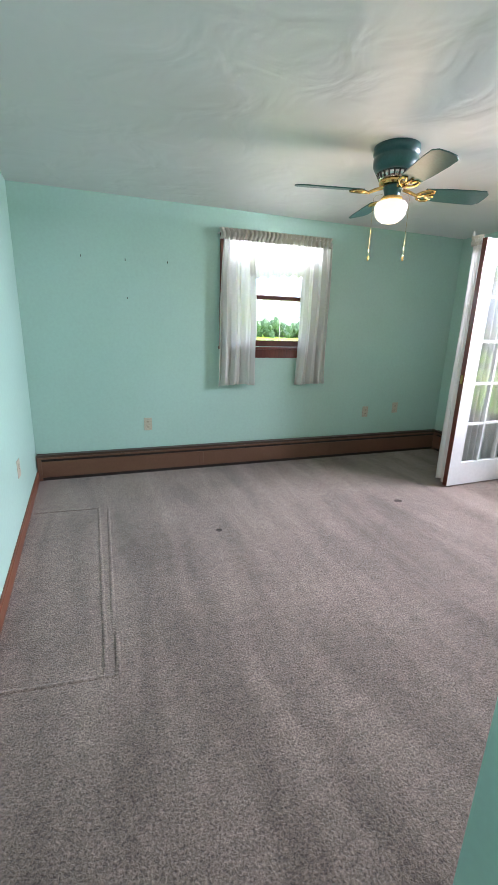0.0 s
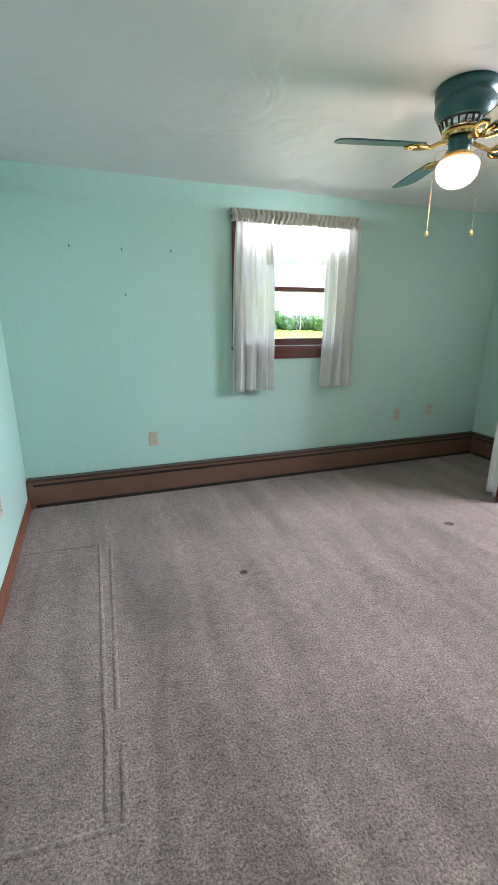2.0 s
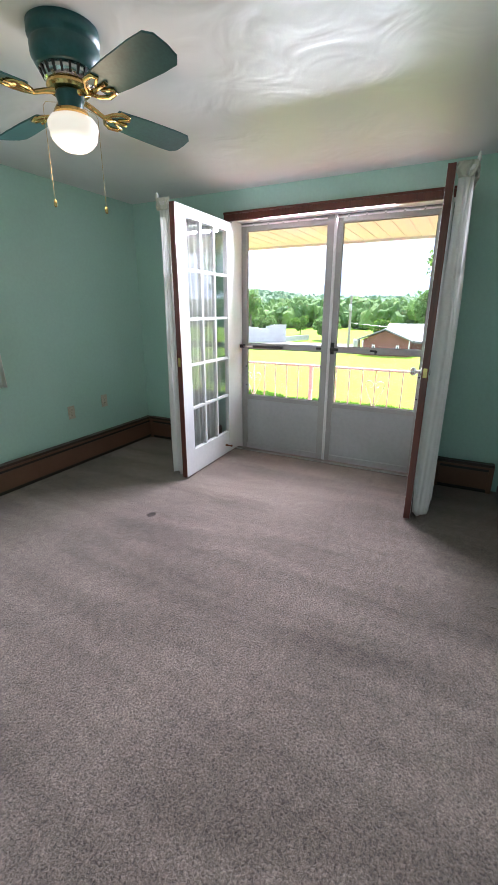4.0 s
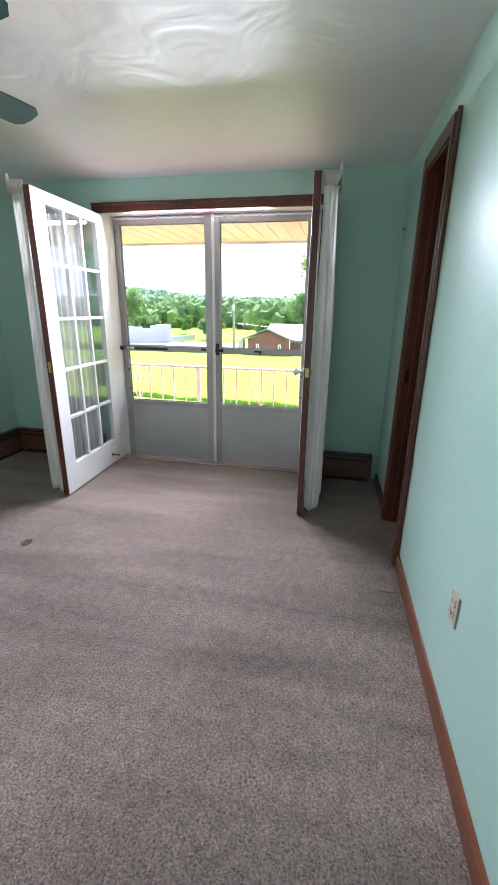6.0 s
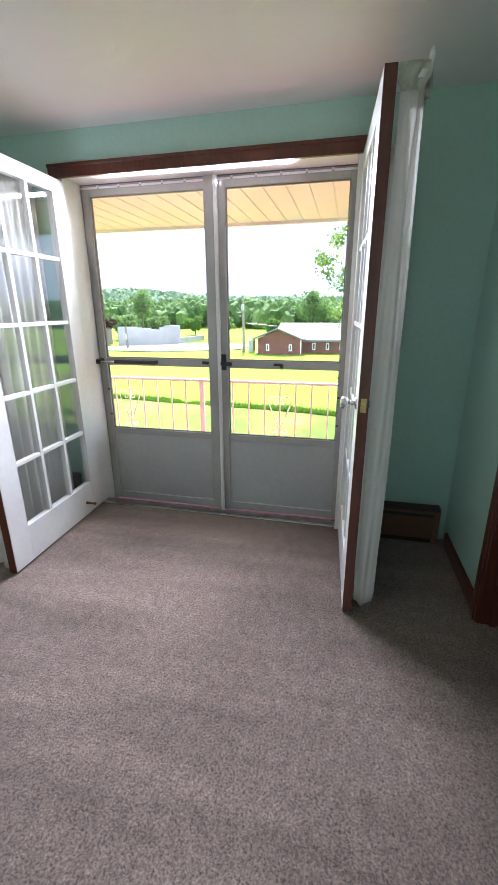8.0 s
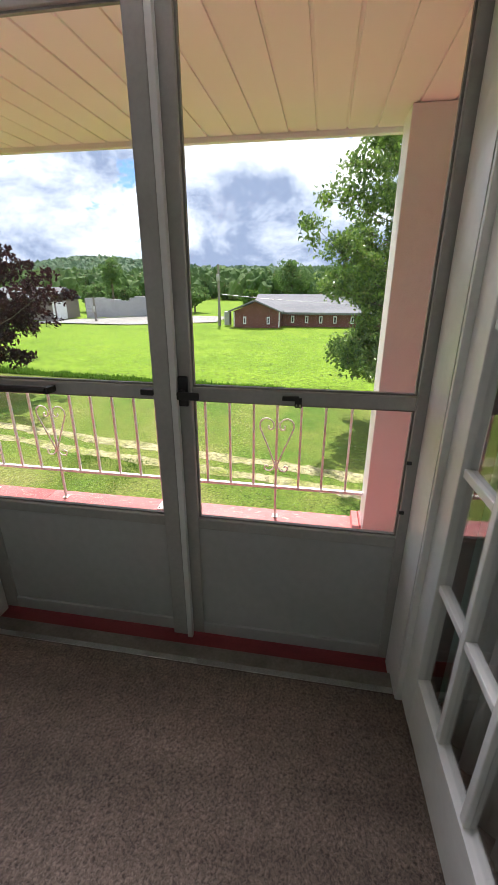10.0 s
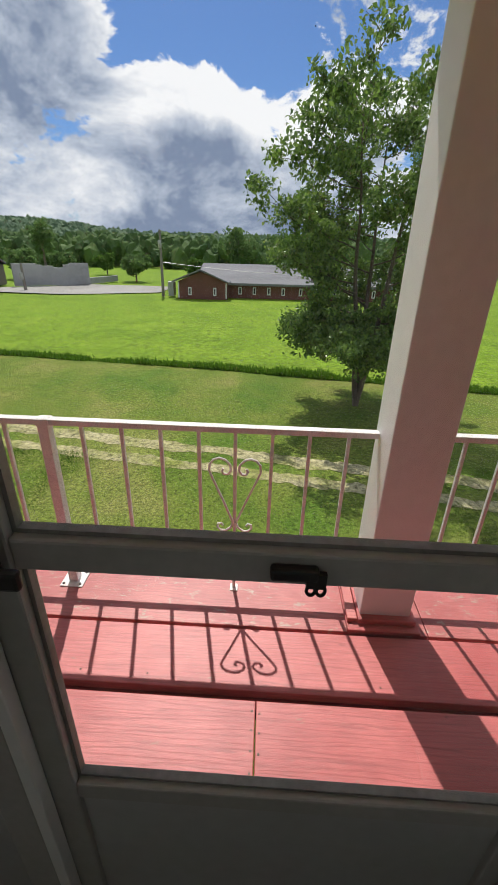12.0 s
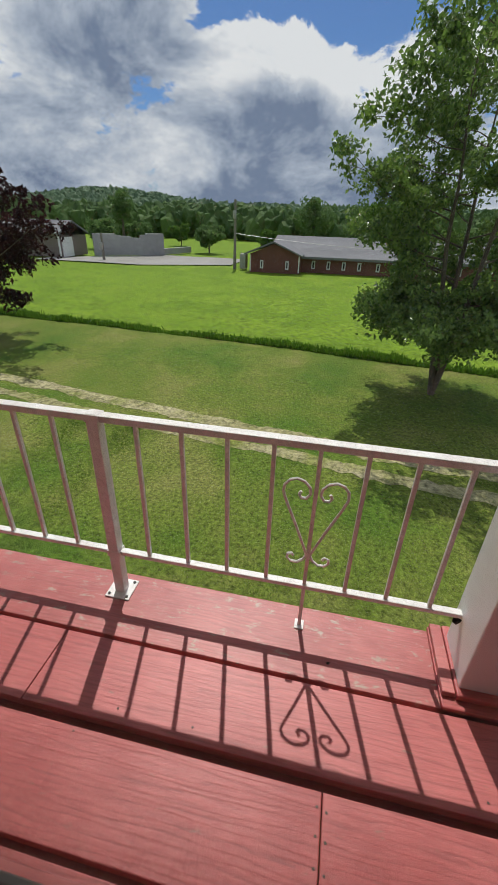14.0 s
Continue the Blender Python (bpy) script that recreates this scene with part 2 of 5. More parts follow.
def plaster_material():
    m, nt, bsdf = nodes_of("ceiling_plaster")
    N, L = nt.nodes.new, nt.links.new
    pos = N("ShaderNodeNewGeometry").outputs["Position"]
    swirl = N("ShaderNodeTexNoise"); swirl.inputs["Scale"].default_value = 3.4; swirl.inputs["Detail"].default_value = 2.4; swirl.inputs["Distortion"].default_value = 1.1; swirl.inputs["Roughness"].default_value = 0.5
    L(pos, swirl.inputs["Vector"])
    tone = N("ShaderNodeTexNoise"); tone.inputs["Scale"].default_value = 0.9; tone.inputs["Detail"].default_value = 4
    L(pos, tone.inputs["Vector"])
    mix = N("ShaderNodeMix"); mix.data_type = "RGBA"
    mix.inputs[6].default_value, mix.inputs[7].default_value = (0.72, 0.71, 0.69, 1), (0.80, 0.79, 0.78, 1)
    L(tone.outputs[0], mix.inputs[0]); L(mix.outputs[2], bsdf.inputs["Base Color"])
    bsdf.inputs["Roughness"].default_value = 0.46
    bp = N("ShaderNodeBump"); bp.inputs["Strength"].default_value = 0.30; bp.inputs["Distance"].default_value = 0.03
    L(swirl.outputs[0], bp.inputs["Height"]); L(bp.outputs[0], bsdf.inputs["Normal"])
    return m


def glass_material(name, tint=(0.97, 0.98, 0.98), base=0.022, rough=0.02, haze=0.0, edge=5.0):
    m, nt, bsdf = nodes_of(name)
    N, L = nt.nodes.new, nt.links.new
    nt.nodes.remove(bsdf)
    out = nt.nodes["Material Output"]
    tr = N("ShaderNodeBsdfTransparent"); tr.inputs[0].default_value = (*tint, 1)
    gl = N("ShaderNodeBsdfGlossy"); gl.inputs["Roughness"].default_value = rough
    lw = N("ShaderNodeLayerWeight"); lw.inputs[0].default_value = 0.5
    pw = N("ShaderNodeMath"); pw.operation = "POWER"; pw.inputs[1].default_value = edge
    L(lw.outputs["Facing"], pw.inputs[0])
    fr = N("ShaderNodeMapRange"); fr.inputs[3].default_value, fr.inputs[4].default_value = base, 0.85
    L(pw.outputs[0], fr.inputs[0])
    if haze:
        df = N("ShaderNodeBsdfTranslucent"); df.inputs[0].default_value = (0.85, 0.87, 0.88, 1)
        hz = N("ShaderNodeMixShader"); hz.inputs[0].default_value = haze
        L(tr.outputs[0], hz.inputs[1]); L(df.outputs[0], hz.inputs[2]); tr = hz
    mix = N("ShaderNodeMixShader")
    L(fr.outputs[0], mix.inputs[0]); L(tr.outputs[0], mix.inputs[1]); L(gl.outputs[0], mix.inputs[2]); L(mix.outputs[0], out.inputs[0])
    return m


def sheer_material():
    m, nt, bsdf = nodes_of("sheer_fabric")
    N, L = nt.nodes.new, nt.links.new
    out = nt.nodes["Material Output"]
    pos = N("ShaderNodeNewGeometry").outputs["Position"]
    weave = N("ShaderNodeTexNoise"); weave.inputs["Scale"].default_value = 40; weave.inputs["Detail"].default_value = 3
    L(pos, weave.inputs["Vector"])
    col = N("ShaderNodeMix"); col.data_type = "RGBA"
    col.inputs[6].default_value, col.inputs[7].default_value = (0.84, 0.83, 0.79, 1), (0.89, 0.88, 0.86, 1)
    L(weave.outputs[0], col.inputs[0])
    L(col.outputs[2], bsdf.inputs["Base Color"])
    bsdf.inputs["Roughness"].default_value = 0.9
    tr = N("ShaderNodeBsdfTranslucent"); L(col.outputs[2], tr.inputs[0])
    tp = N("ShaderNodeBsdfTransparent")
    a = N("ShaderNodeMixShader"); a.inputs[0].default_value = 0.55
    L(bsdf.outputs[0], a.inputs[1]); L(tr.outputs[0], a.inputs[2])
    b = N("ShaderNodeMixShader"); b.inputs[0].default_value = 0.10
    L(a.outputs[0], b.inputs[1]); L(tp.outputs[0], b.inputs[2])
    L(b.outputs[0], out.inputs[0])
    return m


def lamp_glass_material():
    m, nt, bsdf = nodes_of("lit_opal_glass")
    bsdf.inputs["Base Color"].default_value = (0.9, 0.86, 0.78, 1)
    bsdf.inputs["Emission Color"].default_value = (1.0, 0.84, 0.64, 1)
    bsdf.inputs["Emission Strength"].default_value = 0.14
    bsdf.inputs["Roughness"].default_value = 0.25
    return m


def grass_material(name, c1, c2, c3, scale, fine, bump):
    m, nt, bsdf = nodes_of(name)
    N, L = nt.nodes.new, nt.links.new
    pos = N("ShaderNodeNewGeometry").outputs["Position"]
    big = N("ShaderNodeTexNoise"); big.inputs["Scale"].default_value = scale; big.inputs["Detail"].default_value = 6; big.inputs["Roughness"].default_value = 0.6
    small = N("ShaderNodeTexNoise"); small.inputs["Scale"].default_value = fine; small.inputs["Detail"].default_value = 6; small.inputs["Roughness"].default_value = 0.75
    L(pos, big.inputs["Vector"]); L(pos, small.inputs["Vector"])
    ramp = N("ShaderNodeValToRGB")
    e = ramp.color_ramp.elements
    e[0].position, e[0].color = 0.32, (*c1, 1)
    e[1].position, e[1].color = 0.70, (*c3, 1)
    mid = e.new(0.5); mid.color = (*c2, 1)
    L(big.outputs[0], ramp.inputs[0])
    g = N("ShaderNodeMapRange"); g.inputs[1].default_value, g.inputs[2].default_value, g.inputs[3].default_value, g.inputs[4].default_value = 0.34, 0.66, 0.32, 1.65
    L(small.outputs[0], g.inputs[0])
    scl = N("ShaderNodeVectorMath"); scl.operation = "SCALE"
    L(ramp.outputs[0], scl.inputs[0]); L(g.outputs[0], scl.inputs["Scale"]); L(scl.outputs[0], bsdf.inputs["Base Color"])
    bsdf.inputs["Roughness"].default_value = 0.9
    bsdf.inputs["Specular IOR Level"].default_value = 0.15
    bp = N("ShaderNodeBump"); bp.inputs["Strength"].default_value = bump; bp.inputs["Distance"].default_value = 0.06
    L(small.outputs[0], bp.inputs["Height"]); L(bp.outputs[0], bsdf.inputs["Normal"])
    return m


def leaf_material(name, c1, c2, gloss=0.1, rough=0.6):
    m, nt, bsdf = nodes_of(name)
    N, L = nt.nodes.new, nt.links.new
    geo = N("ShaderNodeNewGeometry")
    mix = N("ShaderNodeMix"); mix.data_type = "RGBA"
    mix.inputs[6].default_value, mix.inputs[7].default_value = (*c1, 1), (*c2, 1)
    L(geo.outputs["Random Per Island"], mix.inputs[0])
    L(mix.outputs[2], bsdf.inputs["Base Color"])
    bsdf.inputs["Roughness"].default_value = rough
    bsdf.inputs["Specular IOR Level"].default_value = gloss
    out = nt.nodes["Material Output"]
    tr = N("ShaderNodeBsdfTranslucent"); L(mix.outputs[2], tr.inputs[0])
    ms = N("ShaderNodeMixShader"); ms.inputs[0].default_value = 0.45
    L(bsdf.outputs[0], ms.inputs[1]); L(tr.outputs[0], ms.inputs[2]); L(ms.outputs[0], out.inputs[0])
    return m


WALL = surf("mint_wall_paint", (0.416, 0.616, 0.532), (0.450, 0.646, 0.568), 0.8, 45, 0.42, 0.06, 0.12, 0.002, speck=0.03)
CARPET = carpet_material()
PLASTER = plaster_material()
DARKWOOD = surf("dark_red_wood", (0.085, 0.020, 0.012), (0.135, 0.034, 0.020), 6, 80, 0.32, 0.1, 0.1, 0.001, stretch=(1, 1, 0.12), speck=0.2, coat=0.3)
ORANGEWOOD = surf("stained_baseboard_wood", (0.140, 0.042, 0.017), (0.205, 0.064, 0.026), 5, 90, 0.35, 0.1, 0.1, 0.001, stretch=(0.15, 0.15, 1), speck=0.18, coat=0.2)
HEATER = surf("brown_enamel", (0.130, 0.064, 0.038), (0.160, 0.080, 0.048), 2, 50, 0.42, 0.08, 0.08, 0.001, speck=0.06)
HOOD = surf("dark_brown_enamel", (0.045, 0.026, 0.018), (0.060, 0.034, 0.024), 4, 60, 0.4, 0.1, 0.05, 0.001)
SLOT = surf("dark_slot_metal", (0.018, 0.013, 0.011), (0.03, 0.022, 0.018), 5, 80, 0.5, 0.1, 0.05, 0.001)
DOORWHITE = surf("white_door_paint", (0.72, 0.72, 0.70), (0.78, 0.78, 0.76), 3, 40, 0.35, 0.1, 0.12, 0.001, speck=0.03)
STORM = surf("grey_white_aluminium", (0.35, 0.34, 0.32), (0.42, 0.41, 0.39), 3, 60, 0.4, 0.1, 0.08, 0.001, speck=0.05)
STORMPANEL = surf("grey_kick_panel_paint", (0.41, 0.415, 0.41), (0.47, 0.475, 0.47), 2, 30, 0.45, 0.1, 0.06, 0.001, speck=0.04)
BLACK = surf("black_hardware", (0.012, 0.012, 0.012), (0.022, 0.021, 0.02), 12, 90, 0.4, 0.1, 0.1, 0.001)
CHROME = surf("worn_chrome", (0.55, 0.54, 0.52), (0.65, 0.64, 0.62), 12, 120, 0.22, 0.08, 0.05, 0.0005, metallic=1.0)
BRASS = surf("polished_brass", (0.62, 0.40, 0.13), (0.72, 0.48, 0.18), 12, 120, 0.2, 0.08, 0.05, 0.0005, metallic=1.0)
GLASS = glass_material("clear_glass", base=0.03, edge=3.2)
GASKET = surf("grey_glazing_strip", (0.20, 0.19, 0.18), (0.28, 0.27, 0.25), 8, 80, 0.6, 0.1, 0.05, 0.001)
STORMGLASS = glass_material("dusty_storm_glass", base=0.006, haze=0.010)
SHEER = sheer_material()
VALANCE = surf("cream_fabric", (0.62, 0.60, 0.52), (0.70, 0.68, 0.60), 14, 160, 0.9, 0.05, 0.3, 0.002, speck=0.08, translucent=0.3)
PLATE = surf("ivory_plastic", (0.50, 0.45, 0.34), (0.56, 0.50, 0.39), 10, 90, 0.4, 0.05, 0.03, 0.0005)
TEALMETAL = surf("teal_fan_enamel", (0.020, 0.085, 0.085), (0.028, 0.105, 0.105), 6, 80, 0.35, 0.08, 0.04, 0.0005)
TEALBLADE = surf("teal_fan_blade", (0.030, 0.095, 0.095), (0.042, 0.120, 0.115), 4, 90, 0.45, 0.08, 0.06, 0.0005, stretch=(1, 1, 1))
OPAL = lamp_glass_material()


def deck_material(name, c1, c2, c3, wear):
    """Painted plank: long wavering grain, blotches and, where worn, bare pale flakes."""
    m, nt, bsdf = nodes_of(name)
    N, L = nt.nodes.new, nt.links.new
    pos = N("ShaderNodeNewGeometry").outputs["Position"]
    info = N("ShaderNodeObjectInfo")
    off = N("ShaderNodeVectorMath"); off.operation = "SCALE"; off.inputs[0].default_value = (3.1, 7.7, 0); L(info.outputs["Random"], off.inputs["Scale"])
    add = N("ShaderNodeVectorMath"); L(pos, add.inputs[0]); L(off.outputs[0], add.inputs[1])
    mp = N("ShaderNodeMapping"); mp.inputs["Scale"].default_value = (1.0, 0.075, 1.0)
    L(add.outputs[0], mp.inputs[0])
    wave = N("ShaderNodeTexWave"); wave.bands_direction = "X"; wave.wave_profile = "SAW"
    wave.inputs["Scale"].default_value = 17.0; wave.inputs["Distortion"].default_value = 14.0; wave.inputs["Detail"].default_value = 3.0
    wave.inputs["Detail Scale"].default_value = 1.3
    L(mp.outputs[0], wave.inputs["Vector"])
    fib = N("ShaderNodeTexNoise"); fib.inputs["Scale"].default_value = 160; fib.inputs["Detail"].default_value = 3
    L(mp.outputs[0], fib.inputs["Vector"])
    blot = N("ShaderNodeTexNoise"); blot.inputs["Scale"].default_value = 2.4; blot.inputs["Detail"].default_value = 6; blot.inputs["Roughness"].default_value = 0.6
    L(add.outputs[0], blot.inputs["Vector"])
    ramp = N("ShaderNodeMapRange"); ramp.inputs[1].default_value, ramp.inputs[2].default_value = 0.35, 0.68
    L(blot.outputs[0], ramp.inputs[0])
    mix = N("ShaderNodeMix"); mix.data_type = "RGBA"
    mix.inputs[6].default_value, mix.inputs[7].default_value = (*c1, 1), (*c2, 1)
    L(ramp.outputs[0], mix.inputs[0])
    g = N("ShaderNodeMapRange"); g.inputs[1].default_value, g.inputs[2].default_value, g.inputs[3].default_value, g.inputs[4].default_value = 0.0, 0.28, 0.78, 1.04
    L(wave.outputs["Fac"], g.inputs[0])
    h = N("ShaderNodeMapRange"); h.inputs[1].default_value, h.inputs[2].default_value, h.inputs[3].default_value, h.inputs[4].default_value = 0.3, 0.7, 0.88, 1.12
    L(fib.outputs[0], h.inputs[0])
    mul = N("ShaderNodeMath"); mul.operation = "MULTIPLY"; L(g.outputs[0], mul.inputs[0]); L(h.outputs[0], mul.inputs[1])
    scl = N("ShaderNodeVectorMath"); scl.operation = "SCALE"; L(mix.outputs[2], scl.inputs[0]); L(mul.outputs[0], scl.inputs["Scale"])
    fl = N("ShaderNodeTexNoise"); fl.inputs["Scale"].default_value = 34; fl.inputs["Detail"].default_value = 6; fl.inputs["Roughness"].default_value = 0.75
    mp2 = N("ShaderNodeMapping"); mp2.inputs["Scale"].default_value = (1.0, 0.45, 1.0); L(add.outputs[0], mp2.inputs[0]); L(mp2.outputs[0], fl.inputs["Vector"])
    fm = N("ShaderNodeMapRange"); fm.inputs[1].default_value, fm.inputs[2].default_value = 0.66 - wear, 0.70 - wear
    L(fl.outputs[0], fm.inputs[0])
    bare = N("ShaderNodeMix"); bare.data_type = "RGBA"; bare.inputs[7].default_value = (*c3, 1)
    L(fm.outputs[0], bare.inputs[0]); L(scl.outputs[0], bare.inputs[6]); L(bare.outputs[2], bsdf.inputs["Base Color"])
    bsdf.inputs["Roughness"].default_value = 0.48
    bp = N("ShaderNodeBump"); bp.inputs["Strength"].default_value = 0.35; bp.inputs["Distance"].default_value = 0.003
    L(mul.outputs[0], bp.inputs["Height"]); L(bp.outputs[0], bsdf.inputs["Normal"])
    return m


REDDECK = deck_material("red_deck_paint", (0.420, 0.078, 0.074), (0.570, 0.155, 0.146), (0.30, 0.17, 0.13), 0.012)
REDWORN = deck_material("worn_red_deck_paint", (0.400, 0.092, 0.086), (0.540, 0.170, 0.156), (0.44, 0.30, 0.24), 0.08)
REDSILL = surf("dark_red_sill_paint", (0.190, 0.022, 0.026), (0.260, 0.038, 0.040), 5, 60, 0.45, 0.1, 0.2, 0.002, stretch=(4, 1, 1))
RAILWHITE = surf("weathered_white_metal", (0.74, 0.70, 0.67), (0.84, 0.83, 0.81), 9, 70, 0.5, 0.1, 0.25, 0.001, speck=0.1)
POSTWHITE = surf("white_post_paint", (0.80, 0.80, 0.79), (0.86, 0.86, 0.85), 1.5, 30, 0.5, 0.1, 0.1, 0.001, speck=0.04)
SOFFIT = surf("cream_soffit_panel", (0.84, 0.78, 0.79), (0.88, 0.83, 0.84), 1.5, 40, 0.5, 0.1, 0.06, 0.001, speck=0.03)
METALSTRIP = surf("threshold_metal", (0.20, 0.18, 0.16), (0.30, 0.27, 0.24), 8, 90, 0.4, 0.1, 0.1, 0.001, metallic=0.6)
LAWN = grass_material("mown_lawn", (0.092, 0.165, 0.018), (0.150, 0.198, 0.030), (0.240, 0.240, 0.068), 0.45, 14.0, 0.9)
FIELD = grass_material("field_grass", (0.118, 0.205, 0.010), (0.150, 0.245, 0.013), (0.188, 0.282, 0.020), 0.3, 5.0, 1.0)
TRACK = grass_material("worn_gravel_track", (0.190, 0.215, 0.045), (0.310, 0.285, 0.140), (0.420, 0.375, 0.225), 0.9, 8.0, 0.5)
GRAVEL = surf("gravel_lot", (0.25, 0.235, 0.21), (0.33, 0.315, 0.29), 0.15, 4, 0.9, 0.05, 0.3, 0.02, speck=0.15)
TALLGRASS = leaf_material("tall_grass_blades", (0.060, 0.140, 0.010), (0.130, 0.260, 0.020))
LEAF = leaf_material("green_leaves", (0.055, 0.120, 0.022), (0.245, 0.365, 0.074), 0.6, 0.34)
MAROON = leaf_material("maroon_leaves", (0.020, 0.009, 0.010), (0.055, 0.022, 0.022))
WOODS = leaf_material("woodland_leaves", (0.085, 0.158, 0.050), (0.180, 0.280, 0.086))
# far leaves paled: the haze of distance is put into their colour
HAZEWOODS = leaf_material("hazed_woodland_leaves", (0.150, 0.235, 0.140), (0.215, 0.310, 0.175))
BARK = surf("tree_bark", (0.080, 0.060, 0.045), (0.150, 0.115, 0.085), 5, 26, 0.9, 0.05, 0.8, 0.02, stretch=(1, 1, 0.2), speck=0.3)
BRICK = surf("red_brick_wall", (0.140, 0.052, 0.040), (0.190, 0.075, 0.058), 0.8, 9, 0.85, 0.05, 0.3, 0.01, speck=0.2)
SHINGLE = surf("grey_shingles", (0.145, 0.145, 0.155), (0.20, 0.20, 0.21), 0.4, 6, 0.85, 0.05, 0.4, 0.01, stretch=(1, 0.3, 1), speck=0.12)
SHED = surf("brown_shed_siding", (0.16, 0.125, 0.12), (0.20, 0.16, 0.15), 0.4, 5, 0.7, 0.05, 0.2, 0.01)
CONCRETE = surf("bare_concrete_wall", (0.30, 0.30, 0.30), (0.40, 0.40, 0.39), 0.25, 3, 0.85, 0.05, 0.2, 0.01, speck=0.1)
FARWHITE = surf("white_painted_siding", (0.70, 0.70, 0.70), (0.78, 0.78, 0.78), 0.5, 6, 0.6, 0.05, 0.05, 0.01)
DARKGLASS = surf("dark_window_glass", (0.03, 0.035, 0.04), (0.05, 0.055, 0.06), 0.5, 4, 0.1, 0.05, 0.0, 0.01)
POLEWOOD = surf("grey_pole_wood", (0.17, 0.15, 0.13), (0.24, 0.21, 0.18), 3, 20, 0.9, 0.05, 0.4, 0.01, stretch=(1, 1, 0.1))
SCREW = surf("rusty_screw", (0.07, 0.05, 0.04), (0.12, 0.09, 0.07), 30, 200, 0.6, 0.1, 0.05, 0.001, metallic=0.4)

# ---- house shell ----
CEIL = 2.268
XE = 4.11          # inner face of the wall with the double doors
YN = 4.93          # inner face of the window wall


def west_x(y):
    return -0.125 + (YN - y) * 0.036


def south_y(x):
    return 1.538 + (x - 2.0) * 0.015


def wall_with_hole(u0, u1, z0, z1, hole, make):
    """Boxes round one hole (u0, u1, z0, z1), joined into one mesh; make(bm, u0, u1, z0, z1) adds a box."""
    a, b, c, d = hole
    bm = bmesh.new()
    for q in ((u0, a, z0, z1), (b, u1, z0, z1), (a, b, z0, c), (a, b, d, z1)):
        if q[1] - q[0] > 1e-4 and q[3] - q[2] > 1e-4:
            make(bm, *q)
    bmesh.ops.remove_doubles(bm, verts=bm.verts[:], dist=1e-5)
    return bm


structure("wall_north", wall_with_hole(-0.3, 4.28, -0.2, 2.5, (1.545, 2.415, 1.14, 2.04), lambda bm, a, b, c, d: box(a, b, YN, YN + 0.16, c, d, bm=bm)), WALL,
          "mint green painted wall with a window", "wall")
structure("wall_east", wall_with_hole(-0.1, YN, -0.2, 2.5, (2.20, 3.87, -0.2, 2.055), lambda bm, a, b, c, d: box(XE, 4.283, a, b, c, d, bm=bm)), WALL,
          "mint green painted wall with double doors", "wall")
structure("wall_west", prism([(west_x(-1.2) - 0.16, -1.2), (west_x(-1.2), -1.2), (west_x(YN), YN), (west_x(YN) - 0.16, YN)], -0.2, 2.5), WALL,
          "plain mint green painted wall with a low outlet", "wall")


def south_wall():
    bm = bmesh.new()
    for x0, x1, z0, z1 in ((0.955, 2.915, -0.2, 2.5), (3.413, XE, -0.2, 2.5), (2.915, 3.413, 2.04, 2.5)):
        prism([(x0, south_y(x0) - 0.09), (x1, south_y(x1) - 0.09), (x1, south_y(x1)), (x0, south_y(x0))], z0, z1, bm)
    return bm


structure("wall_south", south_wall(), WALL, "mint green painted wall with an inner doorway", "wall")
structure("wall_hall", box(0.955, 1.075, -1.2, south_y(0.95) - 0.091, -0.2, 2.5), WALL, "mint green painted hall wall", "wall")
structure("wall_hall_end", box(-0.2, 1.075, -1.34, -1.2, -0.2, 2.5), WALL, "plain mint green wall closing the hall", "wall")
closet = bmesh.new()
box(2.2, 2.32, 0.0, 1.42, -0.2, 2.5, bm=closet)
box(2.2, XE, -0.12, 0.0, -0.2, 2.5, bm=closet)
structure("wall_side_room", closet, WALL, "mint green walls of the side room", "wall")

floor_bm = box(-0.3, 4.128, -1.34, YN + 0.05, -0.2, 0.0)
structure("floor", floor_bm, CARPET, "worn grey-beige cut pile carpet", "carpet floor")
structure("ceiling", box(-0.3, 4.28, -1.34, YN + 0.16, CEIL, CEIL + 0.12), PLASTER, "white troweled plaster ceiling", "ceiling")
structure("wall_foundation", box(-0.3, 4.27, -1.34, YN + 0.16, -3.5, -0.2), CONCRETE, "grey lower storey wall", "wall")


# unseen dark facing, added so less light bounces onto the porch post
clad = bmesh.new()
for y0, y1, z0, z1 in ((-0.1, 2.164, -0.2, 2.02), (3.906, YN, -0.2, 2.02)):
    box(4.2835, 4.2885, y0, y1, z0, z1, bm=clad)
structure("wall_outside", clad, BRICK, "unseen dark brick cladding added to cut bounce onto the post", "wall")


def carpet_seam(points, width=0.014, height=0.0045):
    """A soft raised ridge where two carpet pieces meet."""
    bm = bmesh.new()
    for (x0, y0), (x1, y1) in zip(points, points[1:]):
        d = Vector((x1 - x0, y1 - y0, 0))
        n = Vector((-d.y, d.x, 0)).normalized() * width
        steps = max(2, int(d.length / 0.05))
        rows = []
        for i in range(steps + 1):
            p = Vector((x0, y0, 0)) + d * (i / steps) + n * (noise.noise((x0 + i * 0.4, y0, 1)) * 0.25)
            h = height * (0.85 + 0.25 * noise.noise((i * 0.13, x0, 3)))
            rows.append([bm.verts.new(p + n * k + Vector((0, 0, z))) for k, z in ((-1, -0.002), (-0.35, h), (0.35, h * 0.85), (1, -0.002))])
        for a, b in zip(rows, rows[1:]):
            for k in range(3):
                bm.faces.new((a[k], b[k], b[k + 1], a[k + 1]))
    bmesh.ops.recalc_face_normals(bm, faces=bm.faces[:])
    return bm


